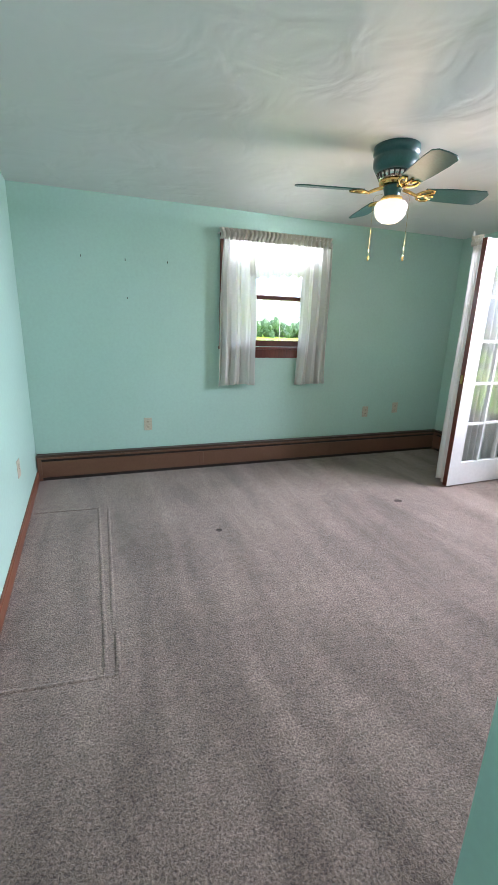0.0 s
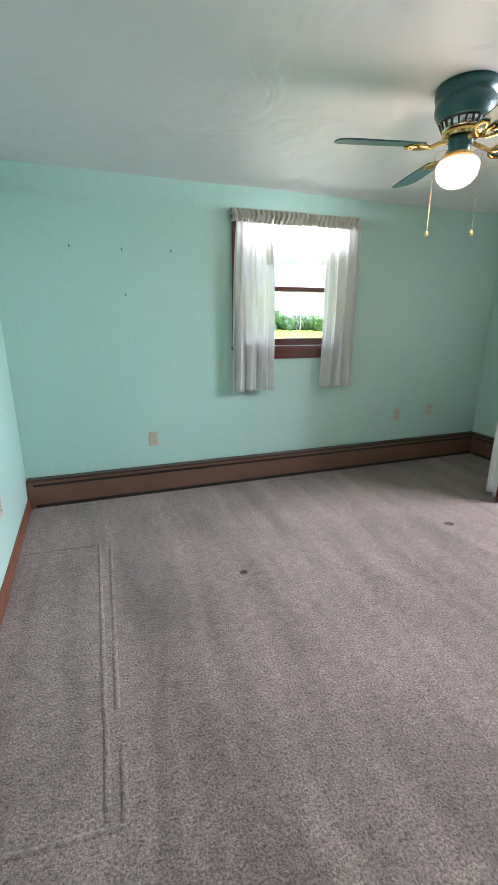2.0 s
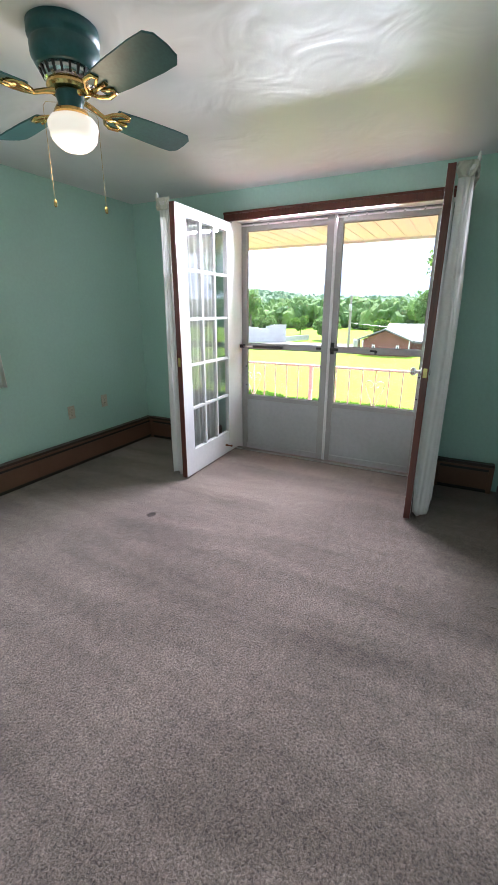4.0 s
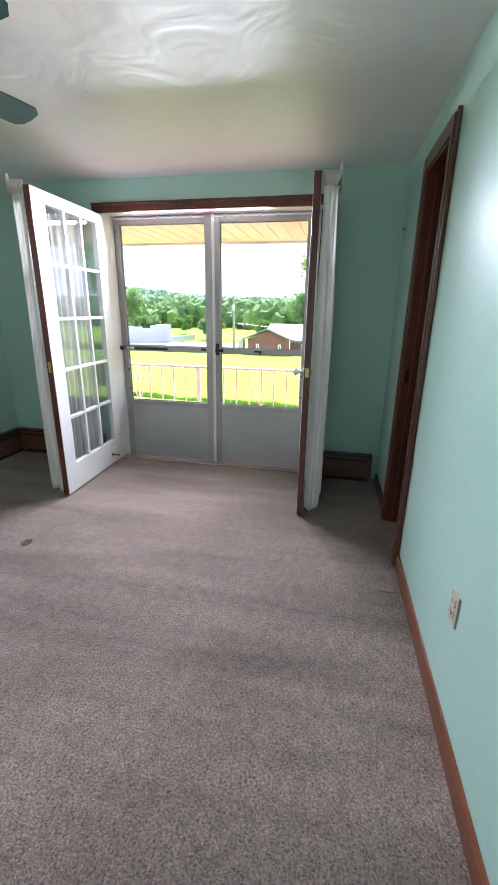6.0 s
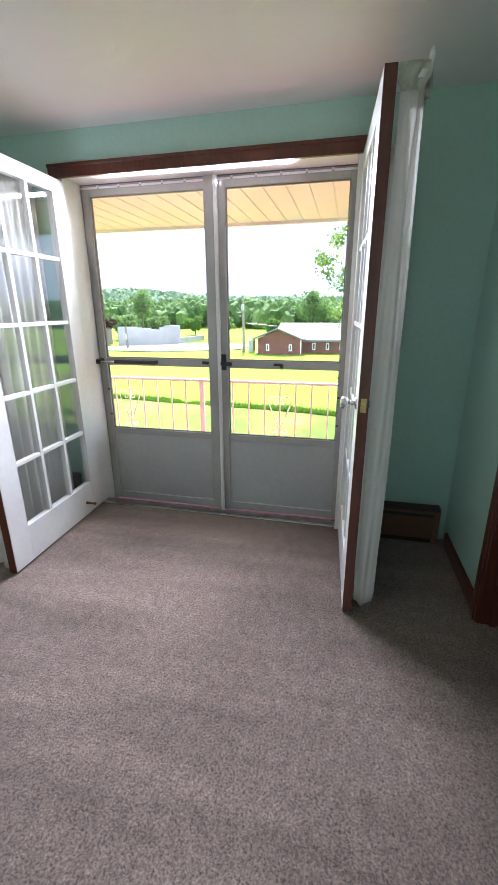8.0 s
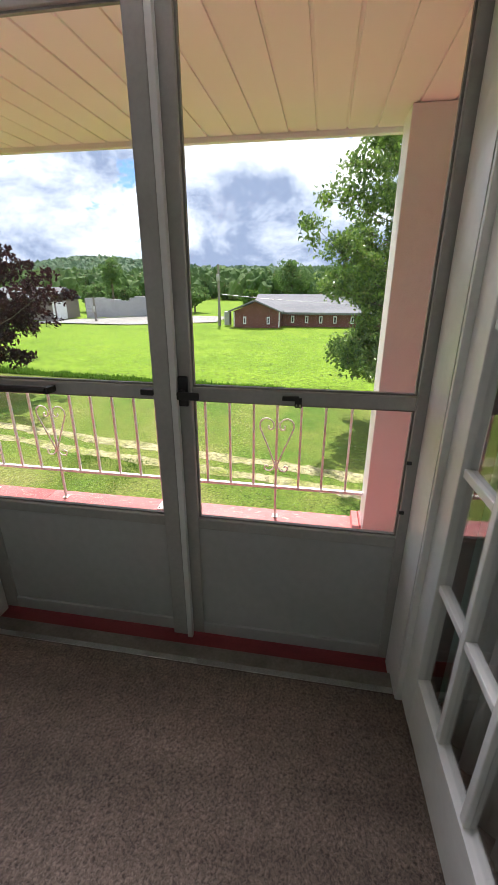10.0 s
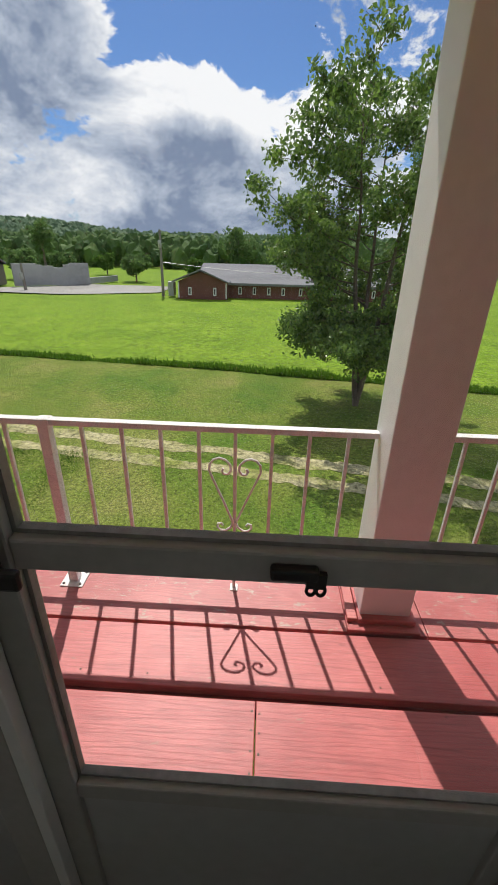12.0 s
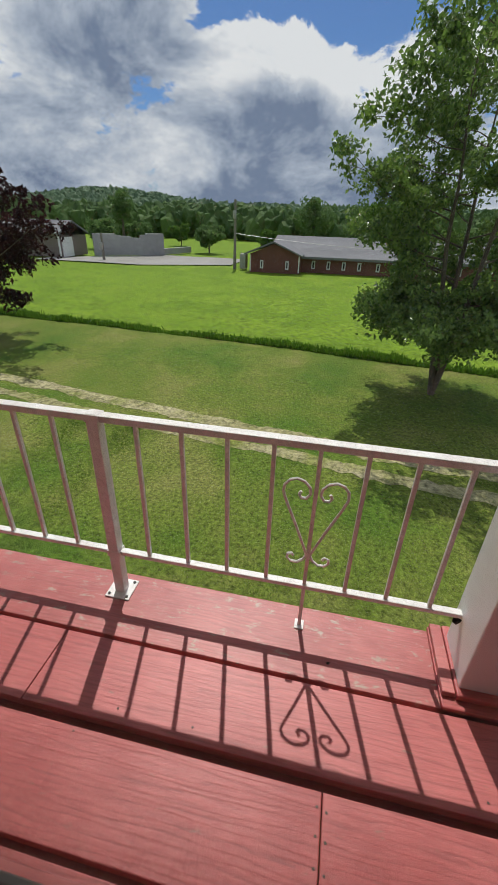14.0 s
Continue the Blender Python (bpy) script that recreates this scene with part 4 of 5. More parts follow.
# ---- window ----
def sash_window():
    ob = thing("window_1", "dark red wooden double-hung window with sheer curtains", "window", kind="structure")
    x0, x1, z0, z1 = 1.545, 2.415, 1.14, 2.04
    for a, b in ((x0 - 0.078, x0 + 0.006), (x1 - 0.006, x1 + 0.065)):
        part("casing", box(a, b, YN - 0.020, YN - 0.001, z0 - 0.03, z1 + 0.065, 0.004), DARKWOOD, ob)
    part("head_casing", box(x0 + 0.006, x1 - 0.006, YN - 0.020, YN - 0.001, z1 - 0.006, z1 + 0.065, 0.004), DARKWOOD, ob)
    part("sill", box(x0 - 0.085, x1 + 0.085, YN - 0.026, YN + 0.05, z0 - 0.028, z0 - 0.002, 0.005), DARKWOOD, ob)
    part("apron", box(x0 - 0.06, x1 + 0.06, YN - 0.016, YN - 0.001, z0 - 0.105, z0 - 0.029, 0.003), DARKWOOD, ob)
    for a, b in ((x0, x0 + 0.016), (x1 - 0.016, x1)):
        part("jamb", box(a, b, YN, YN + 0.158, z0, z1), DARKWOOD, ob)
    part("head_jamb", box(x0 + 0.016, x1 - 0.016, YN, YN + 0.158, z1 - 0.016, z1), DARKWOOD, ob)
    zm = 1.583
    for a, b, y in ((z0, zm + 0.018, YN + 0.045), (zm - 0.018, z1 - 0.016, YN + 0.085)):
        sash = thing("sash", "", "")
        sash.parent = ob
        fw = 0.04
        bm = bmesh.new()
        low = 0.055 if a == z0 else 0.034
        top = 0.034 if a == z0 else 0.04
        box(x0 + 0.017, x0 + 0.017 + fw, y, y + 0.034, a, b, bm=bm)
        box(x1 - 0.017 - fw, x1 - 0.017, y, y + 0.034, a, b, bm=bm)
        box(x0 + 0.017 + fw, x1 - 0.017 - fw, y, y + 0.034, a, a + low, bm=bm)
        box(x0 + 0.017 + fw, x1 - 0.017 - fw, y, y + 0.034, b - top, b, bm=bm)
        part("sash_frame", bm, DARKWOOD, sash)
        p = part("pane", box(x0 + 0.057, x1 - 0.057, y + 0.015, y + 0.018, a + low, b - top), GLASS, sash)
        p.visible_shadow = False
        if a == z0:
            for x in (1.86, 2.10):
                part("grille_bar", box(x - 0.003, x + 0.003, y + 0.040, y + 0.046, a + low, b - top), RAILWHITE, sash)
            part("grille_bar", box(x0 + 0.05, x1 - 0.05, y + 0.046, y + 0.052, 1.415, 1.421), RAILWHITE, sash)
    part("sash_lock", box(1.94, 2.02, YN + 0.028, YN + 0.046, z0 + 0.052, z0 + 0.062, 0.003), CHROME, ob, "metal sash lift")
    return ob


sash_window()


def window_curtain():
    ob = thing("window_curtain", "short sheer white curtain pair with gathered cream heading", "curtain")
    y = YN - 0.075
    bm = tube([(1.455, YN - 0.002, 2.075), (1.450, y, 2.075), (2.505, y, 2.085), (2.510, YN - 0.002, 2.085)], 0.006, seg=10)
    part("curtain_rod", bm, RAILWHITE, ob)
    for x0, x1, b0, b1, h, seed in ((1.482, 1.745, 1.430, 1.79, 1.285, 21), (2.255, 2.505, 2.190, 2.515, 1.285, 31)):
        w = x1 - x0
        c = cloth("panel", fold_sheet(w, h, 3.4, 0.044, seed, flare=(b1 - b0) / w, drop=0.012), SHEER, ob, "long sheer side panel")
        c.location = ((x0 + x1) / 2, y - 0.006, 2.075)
    c = cloth("valance", fold_sheet(0.56, 0.325, 6, 0.028, 44, drop=0.03), SHEER, ob, "short sheer valance")
    c.location = (2.0, y + 0.004, 2.075)
    c = cloth("heading", fold_sheet(1.06, 0.09, 26, 0.024, 51, nx=260, nz=10), VALANCE, ob, "gathered cream heading", 0.003)
    c.location = (1.978, y - 0.010, 2.110)
    c.rotation_euler = (0, radians(-0.5), 0)
    return ob


window_curtain()

# ---- porch ----
porch = thing("porch_deck", "red painted wooden porch deck with wide worn boards", "porch deck", kind="structure")
for k, x in enumerate((4.45, 5.30)):
    part("joist", box(4.29, 5.42, 1.0 + k * 2.6, 1.05 + k * 2.6, DZ - 0.20, DZ - 0.040), REDSILL, porch)
part("joist", box(4.29, 5.42, 4.9, 4.95, DZ - 0.20, DZ - 0.040), REDSILL, porch)
part("rim_joist", box(5.42, 5.455, -0.6, 6.6, DZ - 0.24, DZ - 0.040), REDSILL, porch)


# added dark strips that stand in for the shade in the board gaps
for x in (4.578, 4.870, 5.157):
    part("gap_backing", box(x - 0.035, x + 0.035, -0.6, 6.6, DZ - 0.075, DZ - 0.0395), REDSILL, porch, "dark strip added to keep the board gap dark")


def deck_board(x0, x1, y0, y1, seed, material):
    bm = box(x0, x1, y0, y1, DZ - 0.038, DZ, 0.003)
    ob = part("board", bm, material, porch)
    return ob


for x0, x1, cuts, material in ((5.165, 5.462, (-0.6, 1.95, 4.4, 6.6), REDWORN), (4.888, 5.150, (-0.6, 1.1, 3.62, 6.6), REDDECK),
                               (4.588, 4.854, (-0.6, 2.647, 5.2, 6.6), REDDECK), (4.348, 4.566, (-0.6, 1.6, 4.0, 6.6), REDDECK)):
    for i in range(len(cuts) - 1):
        deck_board(x0, x1, cuts[i] + 0.0015, cuts[i + 1] - 0.0015, i, material)

for x0, x1, y in ((4.588, 4.854, 2.647),):
    for i in range(4):
        for s in (-1, 1):
            x = x0 + 0.04 + (x1 - x0 - 0.08) * i / 3
            bm = lathe([(0.0035, DZ + 0.0012), (0.0045, DZ - 0.001)], seg=8, at=(x + 0.004 * s, y + 0.013 * s, 0))
            part("screw", bm, SCREW, porch)
for x, ys in ((4.93, (1.4, 2.2, 3.05, 3.3)), (4.84, (2.0, 3.4))):
    for y in ys:
        part("screw", lathe([(0.0035, DZ + 0.0012), (0.0045, DZ - 0.001)], seg=8, at=(x, y, 0)), SCREW, porch)

post = thing("porch_post", "square white painted porch post on a red base", "post")
part("shaft", box(5.222, 5.425, 2.017, 2.226, DZ + 0.03, 2.02, 0.005), POSTWHITE, post)
bm = box(5.160, 5.470, 1.985, 2.282, DZ, DZ + 0.018, 0.004)
box(5.192, 5.466, 1.998, 2.236, DZ + 0.018, DZ + 0.045, 0.006, bm=bm)
part("plinth", bm, REDDECK, post, "red painted wooden base")
part("plinth_block", box(5.200, 5.468, 2.238, 2.279, DZ + 0.018, DZ + 0.040, 0.004), REDWORN, post, "red side block")


def porch_roof():
    ob = thing("porch_roof", "cream ribbed soffit under the porch roof", "porch roof", kind="structure")
    y = -0.6
    while y < 6.6:
        bm = box(4.29, 5.52, y + 0.006, y + 0.134, 2.022, 2.034, 0.002)
        part("soffit_panel", bm, SOFFIT, ob)
        box_bm = box(4.29, 5.52, y + 0.134, y + 0.146, 2.030, 2.040)
        part("soffit_groove", box_bm, SOFFIT, ob)
        y += 0.14
    part("fascia", box(5.522, 5.56, -0.6, 6.6, 1.998, 2.16, 0.003), POSTWHITE, ob, "white fascia board")
    part("roof_deck", box(4.29, 5.52, -0.6, 6.6, 2.042, 2.16), SHINGLE, ob)
    return ob


porch_roof()


def railing(y0, y1, newels, balusters, hearts, label):
    ob = thing("porch_railing", label, "railing", "porch railings")
    x = 5.375
    part("top_rail", box(x - 0.019, x + 0.019, y0, y1, 0.680, 0.704, 0.003), RAILWHITE, ob)
    part("bottom_rail", box(x - 0.014, x + 0.014, y0, y1, 0.098, 0.116, 0.003), RAILWHITE, ob)
    for y in newels:
        bm = box(x - 0.021, x + 0.021, y - 0.021, y + 0.021, DZ + 0.004, 0.708, 0.003)
        n = part("newel", bm, RAILWHITE, ob)
        part("foot_plate", box(x - 0.052, x + 0.052, y - 0.052, y + 0.052, DZ + 0.0005, DZ + 0.007, 0.002), RAILWHITE, n)
        for a, b in ((-1, -1), (-1, 1), (1, -1), (1, 1)):
            part("bolt", lathe([(0.006, DZ + 0.012), (0.006, DZ + 0.006)], seg=6, at=(x + a * 0.038, y + b * 0.038, 0)), SLOT, n)
        for z in (0.107, 0.692):
            part("collar", box(x - 0.024, x + 0.024, y - 0.026, y + 0.026, z - 0.014, z + 0.014, 0.003), RAILWHITE, n)
    for y in balusters:
        part("baluster", box(x - 0.0065, x + 0.0065, y - 0.0065, y + 0.0065, 0.110, 0.686), RAILWHITE, ob)
    for y in hearts:
        part("baluster", box(x - 0.0065, x + 0.0065, y - 0.0065, y + 0.0065, DZ + 0.004, 0.686), RAILWHITE, ob)
        part("foot_plate", box(x - 0.022, x + 0.022, y - 0.018, y + 0.018, DZ + 0.0005, DZ + 0.006, 0.002), RAILWHITE, ob)
        for s in (-1, 1):
            pts = [(x - 0.008, y + s * 0.006, 0.262), (x - 0.008, y + s * 0.05, 0.378), (x - 0.008, y + s * 0.090, 0.475)]
            arc = [(0.103, 0.512), (0.100, 0.540), (0.085, 0.560), (0.062, 0.568), (0.038, 0.560), (0.020, 0.540), (0.016, 0.515), (0.028, 0.497), (0.045, 0.497), (0.052, 0.510), (0.046, 0.522)]
            pts += [(x - 0.008, y + s * a, b) for a, b in arc]
            part("heart_scroll", tube(pts, 0.0052, seg=6), RAILWHITE, ob)
            arc = [(0.006, 0.262), (0.016, 0.238), (0.036, 0.222), (0.058, 0.222), (0.072, 0.236), (0.070, 0.254), (0.056, 0.258), (0.050, 0.248)]
            part("foot_scroll", tube([(x - 0.008, y + s * a, b) for a, b in arc], 0.0052, seg=6), RAILWHITE, ob)
    return ob


railing(2.228, 6.2, (3.512, 4.88), (3.368, 3.211, 3.059, 2.910, 2.625, 2.483, 2.336, 3.675, 3.822, 3.970, 4.117, 4.413, 4.56, 4.71, 5.03, 5.18, 5.33, 5.48, 5.78, 5.93, 6.08),
        (2.768, 4.265, 5.63), "weathered white metal railing with scrolled heart ornaments")
railing(0.55, 2.015, (0.62,), (1.90, 1.755, 1.61, 1.465, 1.175, 1.03, 0.885, 0.74), (1.32,), "weathered white metal railing beyond the post")


# ---- grounds ----
GZ = -3.4


def ground_height(x, y):
    return GZ + 0.05 * noise.noise((x * 0.15, y * 0.15, 0)) if x < 40 else GZ


def sheet(x0, x1, y0, y1, nx, ny, z, edge=None, lift=0.0):
    verts, faces = [], []
    for j in range(ny + 1):
        for i in range(nx + 1):
            y = y0 + (y1 - y0) * j / ny
            a, b = (edge(y) if edge else (x0, x1))
            x = a + (b - a) * i / nx
            verts.append((x, y, z + 0.05 * noise.noise((x * 0.2, y * 0.2, 0.5)) + lift))
    for j in range(ny):
        for i in range(nx):
            k = j * (nx + 1) + i
            faces.append((k, k + 1, k + nx + 2, k + nx + 1))
    return verts, faces


tagged(raw("ground", [(-900, -900, GZ - 0.12), (900, -900, GZ - 0.12), (900, 900, GZ - 0.12), (-900, 900, GZ - 0.12)], [(0, 1, 2, 3)], FIELD), "green grassy ground out to the hills", "ground", "", "structure")
verge = lambda y: 20.6 + 0.105 * y + 0.25 * noise.noise((y * 0.25, 1, 1)) - (0.09 * max(0, 4 - y))
tagged(raw("lawn", *sheet(4, 21.5, -40, 50, 48, 180, GZ, lambda y: (4.0, verge(y))), LAWN, smooth=True), "mown green lawn with yellowish patches", "lawn", "", "structure")
track_mid = lambda y: 12.78 + 0.175 * (y - 3) + 0.1 * noise.noise((y * 0.4, 5, 1))
for off, wid, k in ((-0.55, 0.22, 2), (0.38, 0.26, 6)):
    tagged(raw("track", *sheet(0, 1, -30, 45, 6, 700, GZ, lambda y: (track_mid(y) + off - wid - 0.20 * noise.noise((y * 0.9, 2, k)) - 0.12 * noise.noise((y * 4.1, 3, k)), track_mid(y) + off + wid + 0.20 * noise.noise((y * 0.8, 4, k)) + 0.12 * noise.noise((y * 4.7, 7, k))), 0.009), TRACK, smooth=True),
           "worn pale wheel track across the lawn", "track", "wheel tracks", "structure")
tagged(raw("gravel_lot", *sheet(0, 1, 15.0, 36, 6, 40, GZ - 0.02, lambda y: (47.7 + max(0, 24 - y) * 0.5, 60 - max(0, y - 25.8) * 0.95), 0.0), GRAVEL), "pale gravel parking lot", "gravel lot", "", "structure")


def blade_stuff(name, n, region, height, material, label, width=0.02, seed=1, lean=0.35):
    rng = np.random.default_rng(seed)
    xy = region(rng, n)
    n = len(xy)
    a = rng.uniform(0, 6.283, n)
    h = height * rng.uniform(0.4, 1.15, n) * np.array([0.75 + 0.7 * noise.noise((0.0, q * 0.35, seed)) + 0.5 * noise.noise((0.0, q * 1.3, seed)) for q in xy[:, 1]])
    dx, dy = np.cos(a) * width * rng.uniform(0.6, 1.5, n), np.sin(a) * width * rng.uniform(0.6, 1.5, n)
    lx, ly = rng.normal(0, lean, n) * h, rng.normal(0, lean, n) * h
    z = np.full(n, GZ - 0.03)
    v = np.empty((n, 3, 3))
    v[:, 0] = np.stack([xy[:, 0] - dx, xy[:, 1] - dy, z], 1)
    v[:, 1] = np.stack([xy[:, 0] + dx, xy[:, 1] + dy, z], 1)
    v[:, 2] = np.stack([xy[:, 0] + lx, xy[:, 1] + ly, z + h], 1)
    f = np.arange(n * 3).reshape(-1, 3)
    ob = raw(name, v.reshape(-1, 3).tolist(), f.tolist(), material)
    return tagged(ob, label, "grass", "", "stuff")


def strip(rng, n):
    y = rng.uniform(-25, 40, n)
    x = np.array([verge(q) for q in y]) + np.abs(rng.normal(0, 0.35, n)) - 0.1
    return np.stack([x, y], 1)


def near_lawn(rng, n):
    p = np.stack([5.5 + 7.5 * rng.uniform(0, 1, n), rng.uniform(-3, 10, n)], 1)
    d = np.abs(p[:, 0] - 12.78 - 0.175 * (p[:, 1] - 3))
    return p[(d < 0.12) | (d > 0.62)]


LAWNBLADE = leaf_material("lawn_blades", (0.040, 0.105, 0.010), (0.150, 0.250, 0.032))
blade_stuff("tall_grass", 30000, strip, 0.30, TALLGRASS, "dark uncut grass along the edge of the field", 0.035, 3)
blade_stuff("lawn_grass", 150000, near_lawn, 0.075, LAWNBLADE, "short mown grass of the lawn", 0.012, 6, 0.6)


# ---- trees ----
def leaf_cloud(centres, radii, per, size, rng):
    """Folded leaf quads scattered in and over clumps."""
    n = len(centres) * per
    c = np.repeat(centres, per, 0)
    r = np.repeat(radii, per)[:, None]
    d = rng.normal(0, 1, (n, 3))
    d /= np.linalg.norm(d, axis=1)[:, None]
    p = c + d * r * rng.uniform(0.25, 1.0, (n, 1)) ** 0.6 * np.array([1, 1, 0.75])
    u = rng.normal(0, 1, (n, 3)); u /= np.linalg.norm(u, axis=1)[:, None]
    w = np.cross(u, rng.normal(0, 1, (n, 3))); w /= np.linalg.norm(w, axis=1)[:, None]
    s = size * rng.uniform(0.6, 1.3, (n, 1))
    v = np.empty((n, 4, 3))
    v[:, 0], v[:, 1], v[:, 2], v[:, 3] = p - u * s, p + w * s * 0.55, p + u * s, p - w * s * 0.55
    v[:, 2, 2] -= s[:, 0] * 0.4
    return v.reshape(-1, 3).tolist(), np.arange(n * 4).reshape(-1, 4).tolist()


def broadleaf(name, base, height, spread, stems, label, leaf, seed, per=60, size=0.085, low=0.12, group=""):
    rng = np.random.default_rng(seed)
    rnd = random.Random(seed)
    ob = thing(name, label, "tree", group, at=base)
    bm = bmesh.new()
    tips = []
    for k in range(stems):
        a = 6.283 * k / stems + rnd.uniform(-0.4, 0.4)
        top = Vector((math.cos(a) * spread * 0.28 * (stems > 1), math.sin(a) * spread * 0.28 * (stems > 1), height * rnd.uniform(0.86, 0.97)))
        pts, rad = [], []
        for i in range(13):
            f = i / 12
            p = Vector((top.x * f ** 0.8, top.y * f ** 0.8, top.z * f))
            p += Vector((noise.noise((f * 3, k, seed)), noise.noise((f * 3, k + 9, seed)), 0)) * 0.25 * f
            pts.append(p)
            rad.append(height * (0.0135 if stems == 1 else 0.0098) * (1 - f) ** 0.9 + 0.008)
        tube(pts, rad, bm, 9)
        n_limb = int(26 / stems) + (8 if stems == 1 else 9)
        for i in range(n_limb + 7):
            f = low + 0.08 + (0.98 - low - 0.08) * (i + rnd.random()) / n_limb if i < n_limb else low + (rnd.uniform(0.09, 0.24) if stems == 1 else rnd.uniform(0.08, 0.14))
            p = pts[min(11, int(f * 12))].lerp(pts[min(12, int(f * 12) + 1)], f * 12 % 1)
            g = (f - low) / (1 - low)
            reach = spread * (0.30 + 1.05 * math.sin(min(1, g * 1.15 + 0.22) * math.pi) ** 0.7) * rnd.uniform(0.62, 1.08) * (1 - 0.45 * g)
            if stems > 1:
                reach = spread * rnd.uniform(0.50, 0.92) * (1.0 if g < 0.62 else 1.0 - 1.55 * (g - 0.62)) * (1 - 0.55 * math.exp(-((g - 0.23) / 0.07) ** 2))
            reach *= 1.0 if i < n_limb else (0.70 if stems == 1 else 1.1)
            b = rnd.uniform(0, 6.283) if stems == 1 or i >= n_limb else a + rnd.gauss(0, 1.0)
            rise = reach * rnd.uniform(0.15, 0.75) * (0.5 + g) * (1.0 if i < n_limb or stems == 1 else 0.5)
            q = [p + Vector((math.cos(b) * reach * t, math.sin(b) * reach * t, rise * t ** 1.4 + 0.12 * noise.noise((t * 3, i, k)))) for t in (0, 0.25, 0.5, 0.75, 1)]
            r0 = height * 0.0042 * (1.2 - g)
            tube(q, [r0, r0 * 0.8, r0 * 0.55, r0 * 0.35, 0.006], bm, 6)
            if stems == 1:
                for t in (0.35, 0.55, 0.75, 0.9, 1.0):
                    w = p.lerp(q[-1], t)
                    for _ in range(2):
                        tips.append((w + Vector((rnd.gauss(0, 0.28), rnd.gauss(0, 0.28), rnd.gauss(0, 0.25))) * spread * 0.30, spread * rnd.uniform(0.07, 0.17)))
                continue
            # twigs that fork off the limb and carry the leaf sprays
            for t in (0.30, 0.45, 0.60, 0.72, 0.84, 0.93, 1.0):
                w = q[min(3, int(t * 4))].lerp(q[min(4, int(t * 4) + 1)], t * 4 - min(3, int(t * 4)))
                c = b + rnd.choice((-1, 1)) * rnd.uniform(0.3, 1.2)
                ln = spread * rnd.uniform(0.12, 0.27) * (1.2 - 0.5 * t)
                end = w + Vector((math.cos(c) * ln, math.sin(c) * ln, ln * rnd.uniform(-0.12, 0.75)))
                tube([w, w.lerp(end, 0.5) + Vector((0, 0, 0.06 * ln)), end], [0.012, 0.008, 0.004], bm, 4)
                for u in (0.35, 0.7, 1.0):
                    tips.append((w.lerp(end, u) + Vector((rnd.gauss(0, 0.16), rnd.gauss(0, 0.16), rnd.gauss(0, 0.14))), spread * rnd.uniform(0.05, 0.15)))
        tips.append((pts[-1], spread * 0.12))
        tips.append((pts[-2], spread * 0.16))
    part("trunk", bm, BARK, ob, "grey-brown bark", smooth=True)
    v, f = leaf_cloud(np.array([t[0] for t in tips]), np.array([t[1] for t in tips]), per, size, rng)
    raw("crown", v, f, leaf, ob)
    return ob


broadleaf("tree", (17.2, -0.35, GZ), 8.75, 3.1, 3, "leafy green tree with several rising stems on the lawn", LEAF, 11, per=50, size=0.066, low=0.13)
broadleaf("tree", (18.6, 17.0, GZ), 8.4, 3.6, 1, "dark maroon-leaved tree on the lawn", MAROON, 23, per=60, size=0.10, low=0.10)


def small_tree(x, y, h, w, seed, leaf, label):
    rng = np.random.default_rng(seed)
    ob = thing("tree", label, "tree", "distant trees", at=(x, y, GZ))
    part("trunk", tube([(0, 0, -0.1), (0.05, 0, h * 0.3), (0, 0.05, h * 0.7)], [h * 0.03, h * 0.024, h * 0.01], seg=7), BARK, ob)
    k = 46
    d = rng.normal(0, 1, (k, 3)); d /= np.linalg.norm(d, axis=1)[:, None]
    c = d * rng.uniform(0.3, 1, (k, 1)) * np.array([w * 0.42, w * 0.42, h * 0.36]) + np.array([0, 0, h * 0.60])
    v, f = leaf_cloud(c, rng.uniform(0.1, 0.2, k) * w, 70, 0.022 * w + 0.12, rng)
    raw("crown", v, f, leaf, ob)
    return ob


LIGHTLEAF = leaf_material("light_green_leaves", (0.060, 0.130, 0.020), (0.120, 0.215, 0.035))
for x, y, h, w, s, leaf, label in ((67, 22.0, 4.0, 4.9, 1, WOODS, "rounded green tree past the gravel lot"), (64, 12.6, 3.4, 3.6, 2, LIGHTLEAF, "light green tree behind the brick building"),
                                   (96, 50, 9.5, 6.0, 3, WOODS, "tall dark green tree behind the lot"), (90, 9.0, 8.6, 7, 4, WOODS, "dark green tree behind the pole"),
                                   (86, -3.0, 9.5, 8, 5, LIGHTLEAF, "light green tree behind the brick building"), (88, -9.0, 8.2, 8, 6, WOODS, "green tree behind the brick building"),
                                   (70, 34, 4.0, 4, 7, WOODS, "bushy green tree behind the concrete wall"), (66, 38, 4.4, 5, 8, WOODS, "bushy green tree behind the shed"),
                                   (80, 31, 3.4, 4, 9, LIGHTLEAF, "small green tree past the lot"), (95, 0.5, 8.5, 8, 10, WOODS, "green tree behind the brick building")):
    small_tree(x, y, h, w, s, leaf, label)


